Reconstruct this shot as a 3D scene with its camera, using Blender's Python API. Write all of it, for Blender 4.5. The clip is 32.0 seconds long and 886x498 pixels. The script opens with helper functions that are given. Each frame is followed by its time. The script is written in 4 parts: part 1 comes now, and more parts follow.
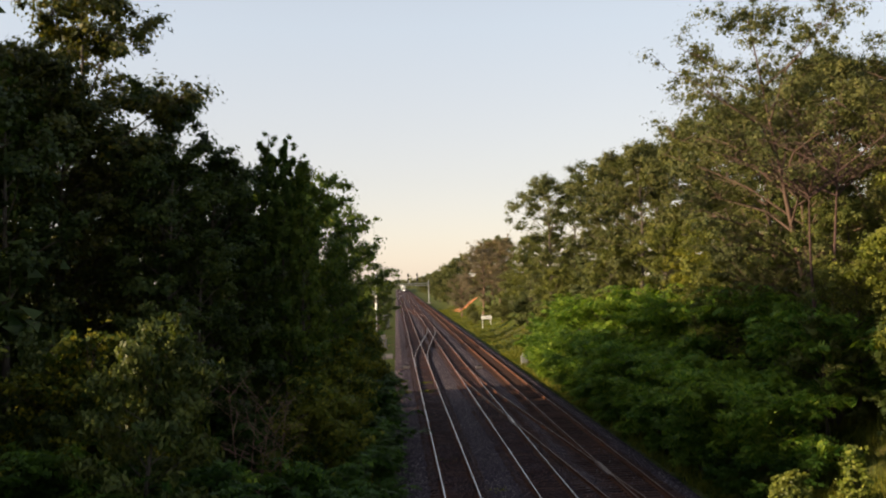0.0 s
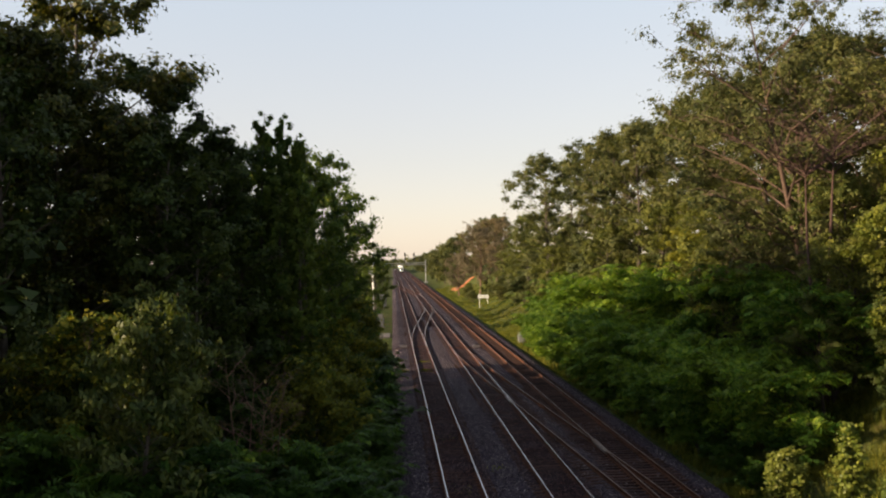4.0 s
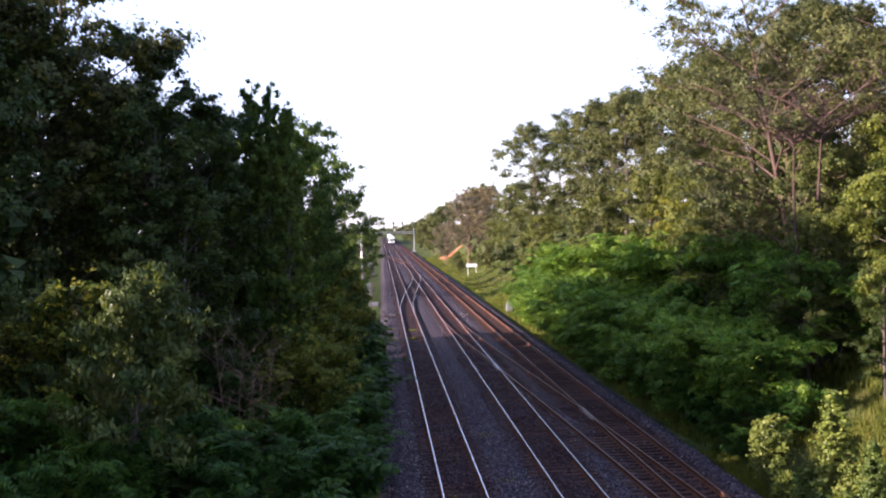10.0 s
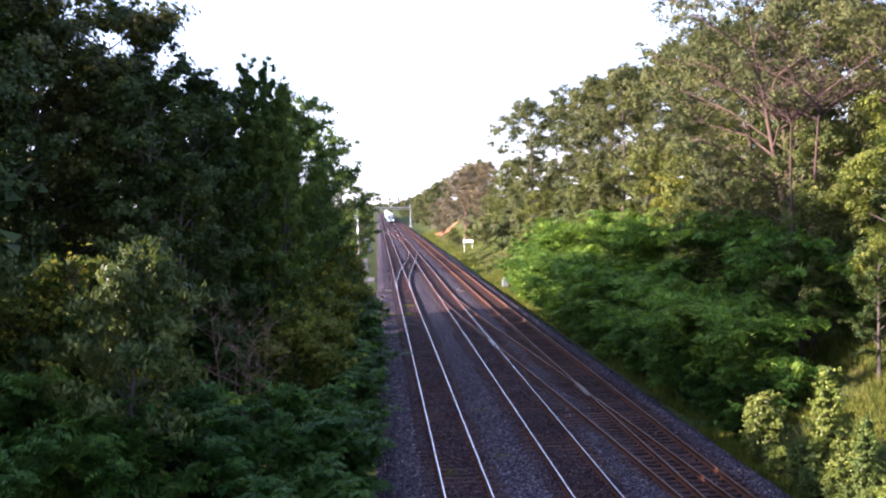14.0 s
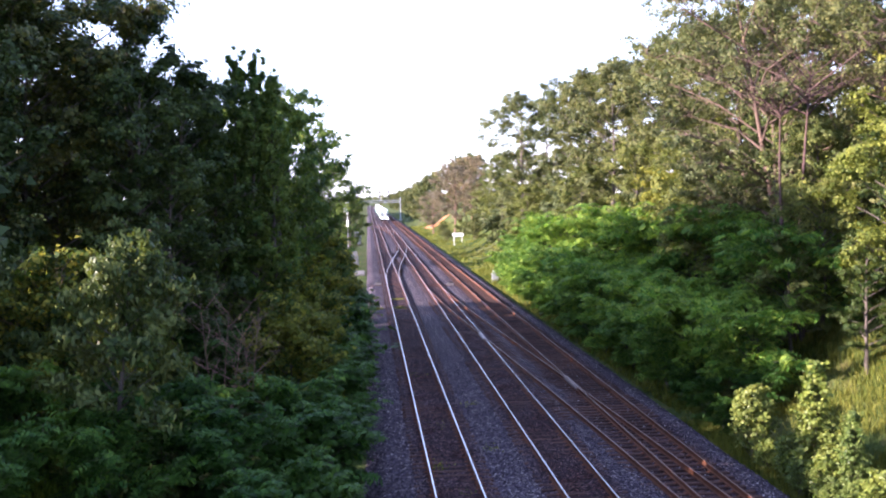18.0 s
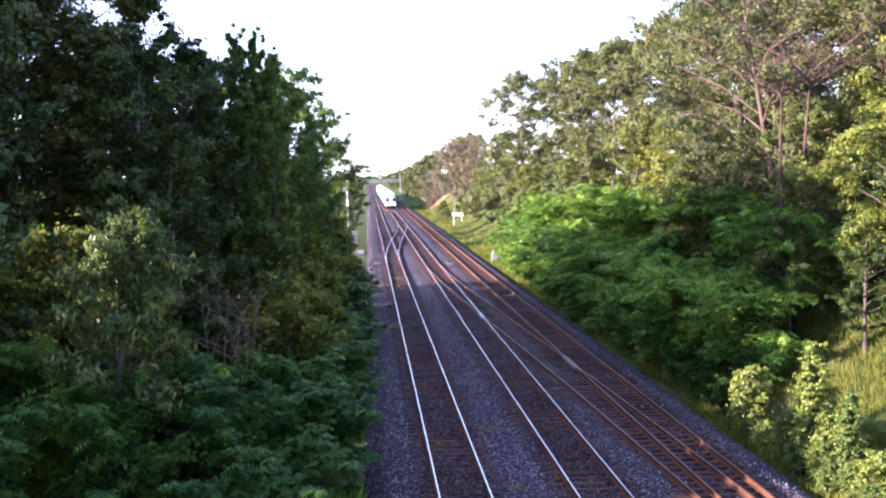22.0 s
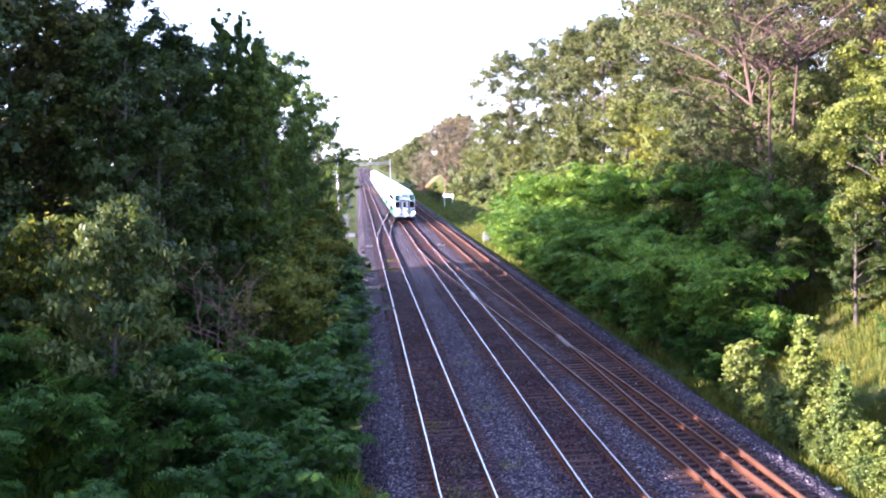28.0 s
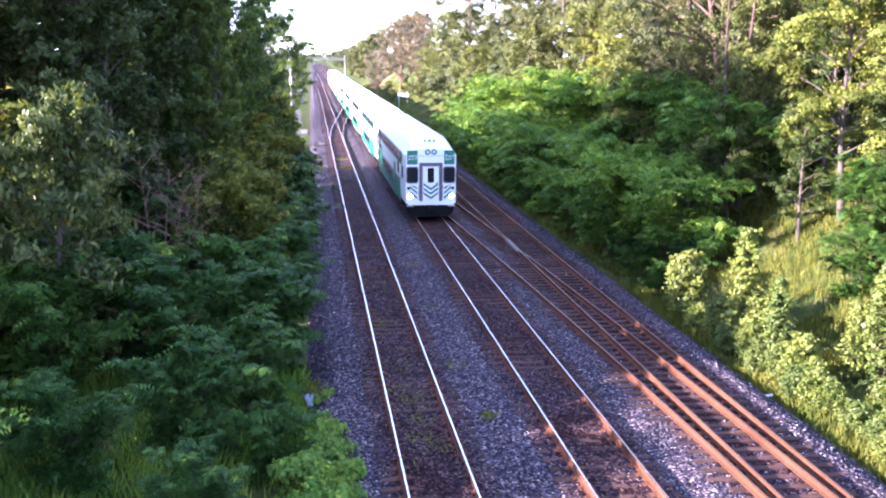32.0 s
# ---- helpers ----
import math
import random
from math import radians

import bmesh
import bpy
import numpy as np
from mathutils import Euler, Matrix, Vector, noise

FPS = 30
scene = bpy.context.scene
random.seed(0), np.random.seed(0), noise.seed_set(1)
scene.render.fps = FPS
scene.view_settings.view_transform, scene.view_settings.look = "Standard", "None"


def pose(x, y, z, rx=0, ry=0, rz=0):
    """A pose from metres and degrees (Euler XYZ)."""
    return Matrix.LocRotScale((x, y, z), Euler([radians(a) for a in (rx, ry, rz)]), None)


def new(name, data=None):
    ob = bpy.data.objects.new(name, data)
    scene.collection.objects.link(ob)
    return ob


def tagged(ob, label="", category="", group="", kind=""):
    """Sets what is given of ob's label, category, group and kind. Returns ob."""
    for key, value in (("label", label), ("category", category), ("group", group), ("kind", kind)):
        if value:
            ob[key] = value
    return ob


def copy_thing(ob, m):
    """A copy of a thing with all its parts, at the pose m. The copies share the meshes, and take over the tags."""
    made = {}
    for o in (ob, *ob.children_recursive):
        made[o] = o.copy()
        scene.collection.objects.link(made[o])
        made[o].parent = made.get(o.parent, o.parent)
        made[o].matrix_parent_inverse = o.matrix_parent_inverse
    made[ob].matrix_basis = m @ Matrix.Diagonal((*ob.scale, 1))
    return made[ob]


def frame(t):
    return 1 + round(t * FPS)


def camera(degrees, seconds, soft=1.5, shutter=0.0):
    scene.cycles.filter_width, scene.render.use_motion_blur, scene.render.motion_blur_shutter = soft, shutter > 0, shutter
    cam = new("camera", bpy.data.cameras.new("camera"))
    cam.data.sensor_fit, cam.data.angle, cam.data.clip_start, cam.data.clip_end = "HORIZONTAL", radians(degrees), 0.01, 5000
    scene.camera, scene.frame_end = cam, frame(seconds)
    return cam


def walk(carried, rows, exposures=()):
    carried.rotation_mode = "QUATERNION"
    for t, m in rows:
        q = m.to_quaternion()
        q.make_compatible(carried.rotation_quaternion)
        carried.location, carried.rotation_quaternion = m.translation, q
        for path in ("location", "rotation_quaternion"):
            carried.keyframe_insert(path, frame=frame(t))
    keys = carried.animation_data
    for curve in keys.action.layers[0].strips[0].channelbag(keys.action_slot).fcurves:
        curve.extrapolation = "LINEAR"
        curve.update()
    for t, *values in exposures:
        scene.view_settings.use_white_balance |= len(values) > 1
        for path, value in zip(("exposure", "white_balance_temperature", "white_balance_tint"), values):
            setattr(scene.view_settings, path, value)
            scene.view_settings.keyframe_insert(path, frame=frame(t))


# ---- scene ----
# Metres; rail top is z = 0, the tracks run along +y, the camera stands on a road bridge over them.
EYE = (0.0, 0.0, 9.25)
PATH = [
(0, 91.81, 1.35, -2.75), (0.5, 91.60, 1.41, -3.01), (1, 91.47, 1.52, -2.82), (1.5, 91.26, 1.58, -2.72),
(2, 91.00, 1.66, -2.87), (2.5, 90.85, 1.61, -2.94), (4.5, 90.29, 1.48, -2.92), (5, 89.12, 1.32, -2.99),
(5.5, 88.51, 1.48, -2.86), (6, 88.47, 1.48, -2.92), (6.5, 88.66, 1.42, -2.96), (7, 89.14, 1.48, -2.91),
(7.5, 88.99, 1.48, -3.13), (8, 89.00, 1.36, -3.24), (8.5, 88.81, 1.51, -3.52), (9, 89.01, 1.27, -3.51),
(9.5, 88.88, 1.38, -3.60), (10, 88.76, 1.50, -3.61), (10.5, 88.67, 1.44, -3.67), (11, 88.48, 1.14, -3.69),
(11.5, 88.37, 1.39, -3.52), (12, 88.07, 1.38, -3.55), (12.5, 87.52, 1.34, -3.47), (13, 87.31, 1.47, -3.60),
(13.5, 87.35, 1.35, -3.64), (15.5, 87.17, 1.26, -4.31), (16, 86.63, 1.11, -4.12), (16.5, 86.40, 0.90, -4.13),
(17, 86.31, 1.06, -4.28), (17.5, 86.58, 1.13, -4.26), (18, 86.95, 1.12, -4.40), (18.5, 87.13, 1.03, -4.31),
(19, 86.80, 0.74, -4.72), (19.5, 86.80, 0.92, -4.73), (20, 86.51, 1.02, -4.81), (20.5, 86.43, 1.03, -4.92),
(21, 85.99, 0.93, -4.59), (21.5, 85.91, 0.86, -4.45), (22, 85.76, 0.83, -4.40), (22.5, 85.66, 1.07, -4.72),
(23, 85.66, 1.03, -4.87), (23.5, 85.29, 1.01, -4.66), (24, 84.77, 1.06, -5.10), (24.5, 84.84, 1.14, -4.78),
(25, 85.20, 1.08, -5.19), (25.5, 85.50, 1.04, -4.82), (27.5, 84.87, 1.98, -5.26), (28, 84.67, 1.98, -4.99),
(28.5, 83.83, 1.63, -5.01), (29, 83.47, 1.63, -5.09), (29.5, 82.81, 1.60, -5.38), (30, 82.58, 1.23, -5.98),
(30.5, 81.88, 0.82, -6.37), (31, 80.32, 1.04, -5.69), (31.5, 79.31, 0.13, -6.77), (32, 78.89, -0.40, -7.51),
]
cam = camera(48.5, 32.0, soft=2.15)
walk(cam, [(t, pose(*EYE, rx, ry, rz)) for t, rx, ry, rz in PATH],
     exposures=[(0, 1.26, 7150, 12), (4.3, 1.26, 7150, 12), (4.7, 1.35, 7400, 15), (5.0, 1.48, 7300, 17), (5.5, 1.95, 5800, 24),
                (9.0, 2.05, 5550, 26), (12.0, 2.35, 5400, 26), (16.0, 2.75, 5280, 27), (21.0, 3.0, 5150, 28), (28.0, 3.32, 5050, 30), (30.5, 3.45, 5050, 31), (32.0, 3.62, 5000, 32)])

# ---- light: low evening sun from the left ----
SUN_AZ, SUN_EL = radians(-104), radians(17)      # from +y, clockwise; above the horizon
world = bpy.data.worlds.new("sky")
scene.world = world
world.use_nodes = True
wn = world.node_tree.nodes
sky = wn.new("ShaderNodeTexSky")
sky.sky_type = "NISHITA"
sky.sun_disc = False
sky.sun_elevation, sky.sun_rotation = SUN_EL, SUN_AZ
sky.air_density, sky.dust_density, sky.ozone_density = 0.95, 0.45, 0.7
wn["Background"].inputs["Strength"].default_value = 0.075
haze = wn.new("ShaderNodeHueSaturation")          # thin evening haze pales the sky
haze.inputs["Saturation"].default_value = 0.75
# the haze is thick and bright near the horizon, thin overhead
place = wn.new("ShaderNodeTexCoord")
split = wn.new("ShaderNodeSeparateXYZ")
tone = wn.new("ShaderNodeValToRGB")
for el, (at, col) in zip([*tone.color_ramp.elements] + [tone.color_ramp.elements.new(0.5) for _ in range(2)],
                         [(0.0, (0.84, 0.73, 0.70)), (0.10, (0.83, 0.80, 0.80)), (0.25, (0.73, 0.84, 1.0)), (0.75, (0.34, 0.47, 0.73))]):
    el.position, el.color = at, (*col, 1)
bright = wn.new("ShaderNodeVectorMath")
bright.operation, bright.inputs["Scale"].default_value = "SCALE", 5.9
veil = wn.new("ShaderNodeMix")
veil.data_type = "RGBA"
veil.inputs[0].default_value = 0.55
wl = world.node_tree.links
wl.new(place.outputs["Generated"], split.inputs["Vector"])
wl.new(split.outputs["Z"], tone.inputs["Fac"])
wl.new(tone.outputs["Color"], bright.inputs[0])
wl.new(sky.outputs["Color"], haze.inputs["Color"])
wl.new(haze.outputs["Color"], veil.inputs[6])
wl.new(bright.outputs["Vector"], veil.inputs[7])
wl.new(veil.outputs[2], wn["Background"].inputs["Color"])
sun = new("sun", bpy.data.lights.new("sun", "SUN"))
sun.data.energy, sun.data.angle, sun.data.color = 5.0, radians(0.6), (1.0, 0.80, 0.57)
to_sun = Vector((math.sin(SUN_AZ) * math.cos(SUN_EL), math.cos(SUN_AZ) * math.cos(SUN_EL), math.sin(SUN_EL)))
sun.matrix_world = Matrix.Translation((0, 0, 60)) @ to_sun.to_track_quat("Z", "Y").to_matrix().to_4x4()

# ---- materials ----
def nodes_of(name):
    m = bpy.data.materials.new(name)
    m.use_nodes = True
    nt = m.node_tree
    return m, nt, nt.nodes["Principled BSDF"]


def add(nt, kind, **values):
    n = nt.nodes.new(kind)
    for k, v in values.items():
        n.inputs[k.replace("_", " ")].default_value = v
    return n


def ramp(nt, fac, stops):
    r = nt.nodes.new("ShaderNodeValToRGB")
    e = r.color_ramp.elements
    while len(e) < len(stops):
        e.new(0.5)
    for el, (p, c) in zip(e, stops):
        el.position, el.color = p, (*c, 1)
    nt.links.new(fac, r.inputs["Fac"])
    return r.outputs["Color"]


def mixed(nt, fac, a, b, how="MIX"):
    m = nt.nodes.new("ShaderNodeMix")
    m.data_type, m.blend_type = "RGBA", how
    for sock, v in ((m.inputs[0], fac), (m.inputs[6], a), (m.inputs[7], b)):
        if isinstance(v, (int, float)):
            sock.default_value = v
        elif isinstance(v, tuple):
            sock.default_value = (*v, 1)
        else:
            nt.links.new(v, sock)
    return m.outputs[2]


def rough_relief(nt, bsdf, height, strength, distance):
    b = add(nt, "ShaderNodeBump", Strength=strength, Distance=distance)
    nt.links.new(height, b.inputs["Height"])
    nt.links.new(b.outputs["Normal"], bsdf.inputs["Normal"])


def world_place(nt):
    return nt.nodes.new("ShaderNodeNewGeometry").outputs["Position"]


def local_place(nt):
    return nt.nodes.new("ShaderNodeTexCoord").outputs["Object"]


def noise_at(nt, place, scale, detail=4.0, rough=0.6):
    n = add(nt, "ShaderNodeTexNoise", Scale=scale, Detail=detail, Roughness=rough)
    nt.links.new(place, n.inputs["Vector"])
    return n.outputs["Fac"]


def plain(name, colour, rough=0.6, metal=0.0, grain=6.0, amount=0.25, relief=0.0, shine=0.5):
    """Paint, metal or wood with two scales of dirt and wear."""
    m, nt, b = nodes_of(name)
    p = local_place(nt)
    big, fine = noise_at(nt, p, grain * 0.15, 3), noise_at(nt, p, grain * 4, 5)
    dark = tuple(c * (1 - amount) for c in colour)
    light = tuple(min(1, c * (1 + amount * 0.6)) for c in colour)
    base = ramp(nt, big, [(0.3, dark), (0.7, light)])
    base = mixed(nt, 0.35, base, ramp(nt, fine, [(0.3, dark), (0.7, light)]))
    nt.links.new(base, b.inputs["Base Color"])
    b.inputs["Metallic"].default_value, b.inputs["Specular IOR Level"].default_value = metal, shine
    r = nt.nodes.new("ShaderNodeMapRange")
    r.inputs["To Min"].default_value, r.inputs["To Max"].default_value = max(0.02, rough - 0.12), min(1, rough + 0.15)
    nt.links.new(fine, r.inputs["Value"])
    nt.links.new(r.outputs["Result"], b.inputs["Roughness"])
    if relief:
        rough_relief(nt, b, fine, 0.5, relief)
    return m


def leaf(name, dark, mid, light, glow=0.35, rough=0.55, gloss=0.12):
    """Leaves that differ one from another, with light coming through them."""
    m, nt, b = nodes_of(name)
    geo = nt.nodes.new("ShaderNodeNewGeometry")
    tone = ramp(nt, geo.outputs["Random Per Island"], [(0.0, dark), (0.5, mid), (0.95, light)])
    patch = noise_at(nt, geo.outputs["Position"], 0.45, 2)
    tone = mixed(nt, ramp(nt, patch, [(0.4, (0, 0, 0)), (0.65, (0.4, 0.4, 0.4))]), tone, light)
    spray = noise_at(nt, geo.outputs["Position"], 1.7, 2)
    tone = mixed(nt, 1.0, tone, ramp(nt, spray, [(0.33, (0.72, 0.76, 0.76)), (0.67, (1.16, 1.13, 1.05))]), "MULTIPLY")
    each = nt.nodes.new("ShaderNodeObjectInfo").outputs["Random"]      # no two trees have quite the same green
    tone = mixed(nt, 1.0, tone, ramp(nt, each, [(0.0, (0.78, 0.84, 0.88)), (0.35, (0.94, 0.96, 0.98)), (0.7, (1.08, 1.03, 0.95)), (1.0, (1.18, 1.14, 0.94))]), "MULTIPLY")
    nt.links.new(tone, b.inputs["Base Color"])
    b.inputs["Roughness"].default_value = rough
    b.inputs["Specular IOR Level"].default_value = gloss
    tr = nt.nodes.new("ShaderNodeBsdfTranslucent")
    nt.links.new(mixed(nt, 1.0, tone, (1.0, 1.0, 0.45), "MULTIPLY"), tr.inputs["Color"])
    mix = nt.nodes.new("ShaderNodeMixShader")
    mix.inputs[0].default_value = glow
    nt.links.new(b.outputs[0], mix.inputs[1])
    nt.links.new(tr.outputs[0], mix.inputs[2])
    nt.links.new(mix.outputs[0], nt.nodes["Material Output"].inputs["Surface"])
    return m


def bark_of(name, dark, light):
    m, nt, b = nodes_of(name)
    p = local_place(nt)
    mp = nt.nodes.new("ShaderNodeMapping")
    mp.inputs["Scale"].default_value = (9, 9, 1.6)
    nt.links.new(p, mp.inputs["Vector"])
    n = noise_at(nt, mp.outputs["Vector"], 2.0, 6, 0.7)
    nt.links.new(ramp(nt, n, [(0.35, dark), (0.68, light)]), b.inputs["Base Color"])
    b.inputs["Roughness"].default_value = 0.9
    rough_relief(nt, b, n, 0.8, 0.03)
    return m


def ground_material():
    """Grass and weeds, with bare earth here and there."""
    m, nt, b = nodes_of("bank_grass")
    p = world_place(nt)
    big, mid, fine = noise_at(nt, p, 0.12, 4), noise_at(nt, p, 0.9, 5), noise_at(nt, p, 14, 4, 0.7)
    grass = ramp(nt, mid, [(0.3, (0.022, 0.036, 0.010)), (0.5, (0.052, 0.072, 0.018)), (0.72, (0.115, 0.105, 0.036))])
    earth = ramp(nt, fine, [(0.3, (0.06, 0.042, 0.026)), (0.7, (0.17, 0.115, 0.07))])
    col = mixed(nt, ramp(nt, big, [(0.52, (0, 0, 0)), (0.7, (0.7, 0.7, 0.7))]), grass, earth)
    col = mixed(nt, 0.5, col, ramp(nt, fine, [(0.3, (0.3, 0.3, 0.3)), (0.75, (1.5, 1.5, 1.4))]), "MULTIPLY")
    nt.links.new(col, b.inputs["Base Color"])
    b.inputs["Roughness"].default_value, b.inputs["Specular IOR Level"].default_value = 0.95, 0.05
    rough_relief(nt, b, fine, 0.9, 0.12)
    return m


def ballast_material():
    """Crushed grey stone, stained brown by rust and oil along the tracks."""
    m, nt, b = nodes_of("ballast_stone")
    p = world_place(nt)
    v = add(nt, "ShaderNodeTexVoronoi", Scale=17.0, Randomness=1.0)
    nt.links.new(p, v.inputs["Vector"])
    sep = nt.nodes.new("ShaderNodeSeparateColor")
    nt.links.new(v.outputs["Color"], sep.inputs["Color"])
    stone = ramp(nt, sep.outputs[0], [(0.0, (0.017, 0.0135, 0.021)), (0.45, (0.049, 0.039, 0.057)), (0.8, (0.122, 0.099, 0.128)), (1.0, (0.36, 0.31, 0.30))])
    # shade between the stones is put into their colour, darkest at the edges
    gap_shade = ramp(nt, v.outputs["Distance"], [(0.25, (1, 1, 1)), (0.75, (0.22, 0.2, 0.19))])
    stone = mixed(nt, 1.0, stone, gap_shade, "MULTIPLY")
    xyz = nt.nodes.new("ShaderNodeSeparateXYZ")
    nt.links.new(p, xyz.inputs["Vector"])
    # rust and oil lie in a band along each track
    total = None
    for centre, half in ((2.66, 1.0), (6.66, 1.0), (10.62, 1.25)):
        sub = nt.nodes.new("ShaderNodeMath")
        sub.operation, sub.inputs[1].default_value = "SUBTRACT", centre
        nt.links.new(xyz.outputs["X"], sub.inputs[0])
        ab = nt.nodes.new("ShaderNodeMath")
        ab.operation = "ABSOLUTE"
        nt.links.new(sub.outputs[0], ab.inputs[0])
        rg = nt.nodes.new("ShaderNodeMapRange")
        rg.inputs["From Min"].default_value, rg.inputs["From Max"].default_value = half + 0.45, half - 0.15
        nt.links.new(ab.outputs[0], rg.inputs["Value"])
        if total is None:
            total = rg.outputs["Result"]
        else:
            mx = nt.nodes.new("ShaderNodeMath")
            mx.operation = "MAXIMUM"
            nt.links.new(total, mx.inputs[0])
            nt.links.new(rg.outputs["Result"], mx.inputs[1])
            total = mx.outputs[0]
    patch = noise_at(nt, p, 0.55, 5, 0.7)
    ml = nt.nodes.new("ShaderNodeMath")
    ml.operation = "MULTIPLY"
    nt.links.new(total, ml.inputs[0])
    nt.links.new(ramp(nt, patch, [(0.25, (0.35, 0.35, 0.35)), (0.6, (0.95, 0.95, 0.95))]), ml.inputs[1])
    stain = mixed(nt, 1.0, stone, (0.46, 0.228, 0.170), "MULTIPLY")
    col = mixed(nt, ml.outputs[0], stone, stain)
    col = mixed(nt, 0.6, col, ramp(nt, noise_at(nt, p, 0.18, 3), [(0.3, (0.7, 0.68, 0.66)), (0.7, (1.15, 1.12, 1.1))]), "MULTIPLY")
    nt.links.new(col, b.inputs["Base Color"])
    b.inputs["Roughness"].default_value, b.inputs["Specular IOR Level"].default_value = 0.9, 0.06
    inv = nt.nodes.new("ShaderNodeMath")
    inv.operation, inv.inputs[0].default_value = "SUBTRACT", 1.0
    nt.links.new(v.outputs["Distance"], inv.inputs[1])
    rough_relief(nt, b, inv.outputs[0], 1.0, 0.05)
    return m


def tie_material():
    """Weathered oak sleepers, each a little different."""
    m, nt, b = nodes_of("sleeper_wood")
    info = nt.nodes.new("ShaderNodeObjectInfo")
    geo = nt.nodes.new("ShaderNodeNewGeometry")
    p = geo.outputs["Position"]
    mp = nt.nodes.new("ShaderNodeMapping")
    mp.inputs["Scale"].default_value = (1.2, 14, 14)
    nt.links.new(p, mp.inputs["Vector"])
    grain = noise_at(nt, mp.outputs["Vector"], 2.5, 6, 0.7)
    col = ramp(nt, grain, [(0.3, (0.020, 0.013, 0.013)), (0.55, (0.056, 0.033, 0.028)), (0.75, (0.115, 0.070, 0.058))])
    one = ramp(nt, info.outputs["Random"], [(0.0, (0.6, 0.6, 0.62)), (1.0, (1.35, 1.25, 1.15))])
    nt.links.new(mixed(nt, 1.0, col, one, "MULTIPLY"), b.inputs["Base Color"])
    b.inputs["Roughness"].default_value, b.inputs["Specular IOR Level"].default_value = 0.9, 0.08
    rough_relief(nt, b, grain, 0.7, 0.02)
    return m


def glow_of(name, colour, strength):
    m, nt, b = nodes_of(name)
    b.inputs["Base Color"].default_value = (0.9, 0.9, 0.9, 1)
    b.inputs["Emission Color"].default_value = (*colour, 1)
    b.inputs["Emission Strength"].default_value = strength
    return m


GRASS, BALLAST, TIE = ground_material(), ballast_material(), tie_material()
RUST = plain("rusty_steel", (0.086, 0.034, 0.018), 0.85, 0.0, 5, 0.5, 0.004, 0.12)
DULL = plain("dull_rail_top", (0.20, 0.145, 0.12), 0.42, 0.8, 3, 0.3)
SHINE = plain("polished_rail_top", (0.70, 0.70, 0.72), 0.28, 1.0, 3, 0.12)
WHITE = plain("white_paint", (0.82, 0.82, 0.79), 0.35, 0.0, 2, 0.07)
ROOFWHITE = plain("roof_white", (0.74, 0.75, 0.74), 0.45, 0.0, 1.5, 0.10)
GREEN = plain("green_paint", (0.012, 0.150, 0.085), 0.35, 0.0, 2, 0.12)
DARKGREY = plain("dark_grey_frame", (0.11, 0.10, 0.105), 0.5, 0.0, 4, 0.2)
BLACK = plain("black_underframe", (0.010, 0.009, 0.010), 0.8, 0.0, 4, 0.4, 0.0, 0.1)
GALV = plain("galvanised_steel", (0.30, 0.31, 0.32), 0.5, 0.4, 4, 0.25)
CONCRETE = plain("concrete", (0.16, 0.145, 0.135), 0.9, 0.0, 5, 0.3, 0.01, 0.1)
WEATHERED = plain("weathered_grey_paint", (0.13, 0.13, 0.13), 0.6, 0.0, 4, 0.25)
BLUEGREY = plain("blue_grey_metal", (0.13, 0.16, 0.24), 0.5, 0.0, 4, 0.25)
CLAY = plain("red_clay", (0.42, 0.135, 0.05), 0.95, 0.0, 3, 0.4, 0.05)
BARK = bark_of("brown_bark", (0.026, 0.020, 0.016), (0.10, 0.076, 0.057))
REDBARK = bark_of("reddish_bark", (0.035, 0.021, 0.015), (0.125, 0.075, 0.050))
DEADWOOD = bark_of("dead_branch", (0.034, 0.017, 0.014), (0.088, 0.047, 0.038))
TWIG = bark_of("dead_twig", (0.095, 0.050, 0.036), (0.23, 0.13, 0.095))
GLASS, gnt, gb = nodes_of("dark_window_glass")
gb.inputs["Base Color"].default_value = (0.012, 0.014, 0.016, 1)
gb.inputs["Roughness"].default_value = 0.08
HEADLAMP = glow_of("headlight_lens", (1.0, 0.95, 0.85), 8.0)
REDLAMP = glow_of("red_signal_lens", (1.0, 0.08, 0.03), 4.0)
# L_MAPLE and L_GOLDEN: filtered sun is put into the yellow light tone
L_MAPLE = leaf("maple_leaf", (0.016, 0.029, 0.007), (0.037, 0.055, 0.012), (0.112, 0.105, 0.021), 0.34, 0.5, 0.16)
L_GOLDEN = leaf("sun_tinted_leaf", (0.020, 0.044, 0.008), (0.050, 0.082, 0.014), (0.24, 0.220, 0.028), 0.45)
L_DARK = leaf("dark_leaf", (0.012, 0.027, 0.008), (0.029, 0.052, 0.013), (0.068, 0.090, 0.020), 0.34, 0.5, 0.16)
L_SHRUB = leaf("shrub_leaf", (0.010, 0.032, 0.006), (0.026, 0.070, 0.012), (0.078, 0.140, 0.022), 0.38, 0.5, 0.12)
L_LACY = leaf("feathery_leaf", (0.022, 0.054, 0.011), (0.052, 0.100, 0.018), (0.125, 0.158, 0.030), 0.42, 0.5, 0.14)
L_OAK = leaf("oak_leaf", (0.032, 0.049, 0.018), (0.080, 0.096, 0.036), (0.158, 0.158, 0.062), 0.35)
L_MIXED = leaf("mixed_wood_leaf", (0.034, 0.056, 0.015), (0.088, 0.110, 0.030), (0.180, 0.185, 0.050), 0.38)
L_YELLOW = leaf("yellow_green_leaf", (0.062, 0.084, 0.013), (0.135, 0.150, 0.022), (0.25, 0.245, 0.042), 0.42)
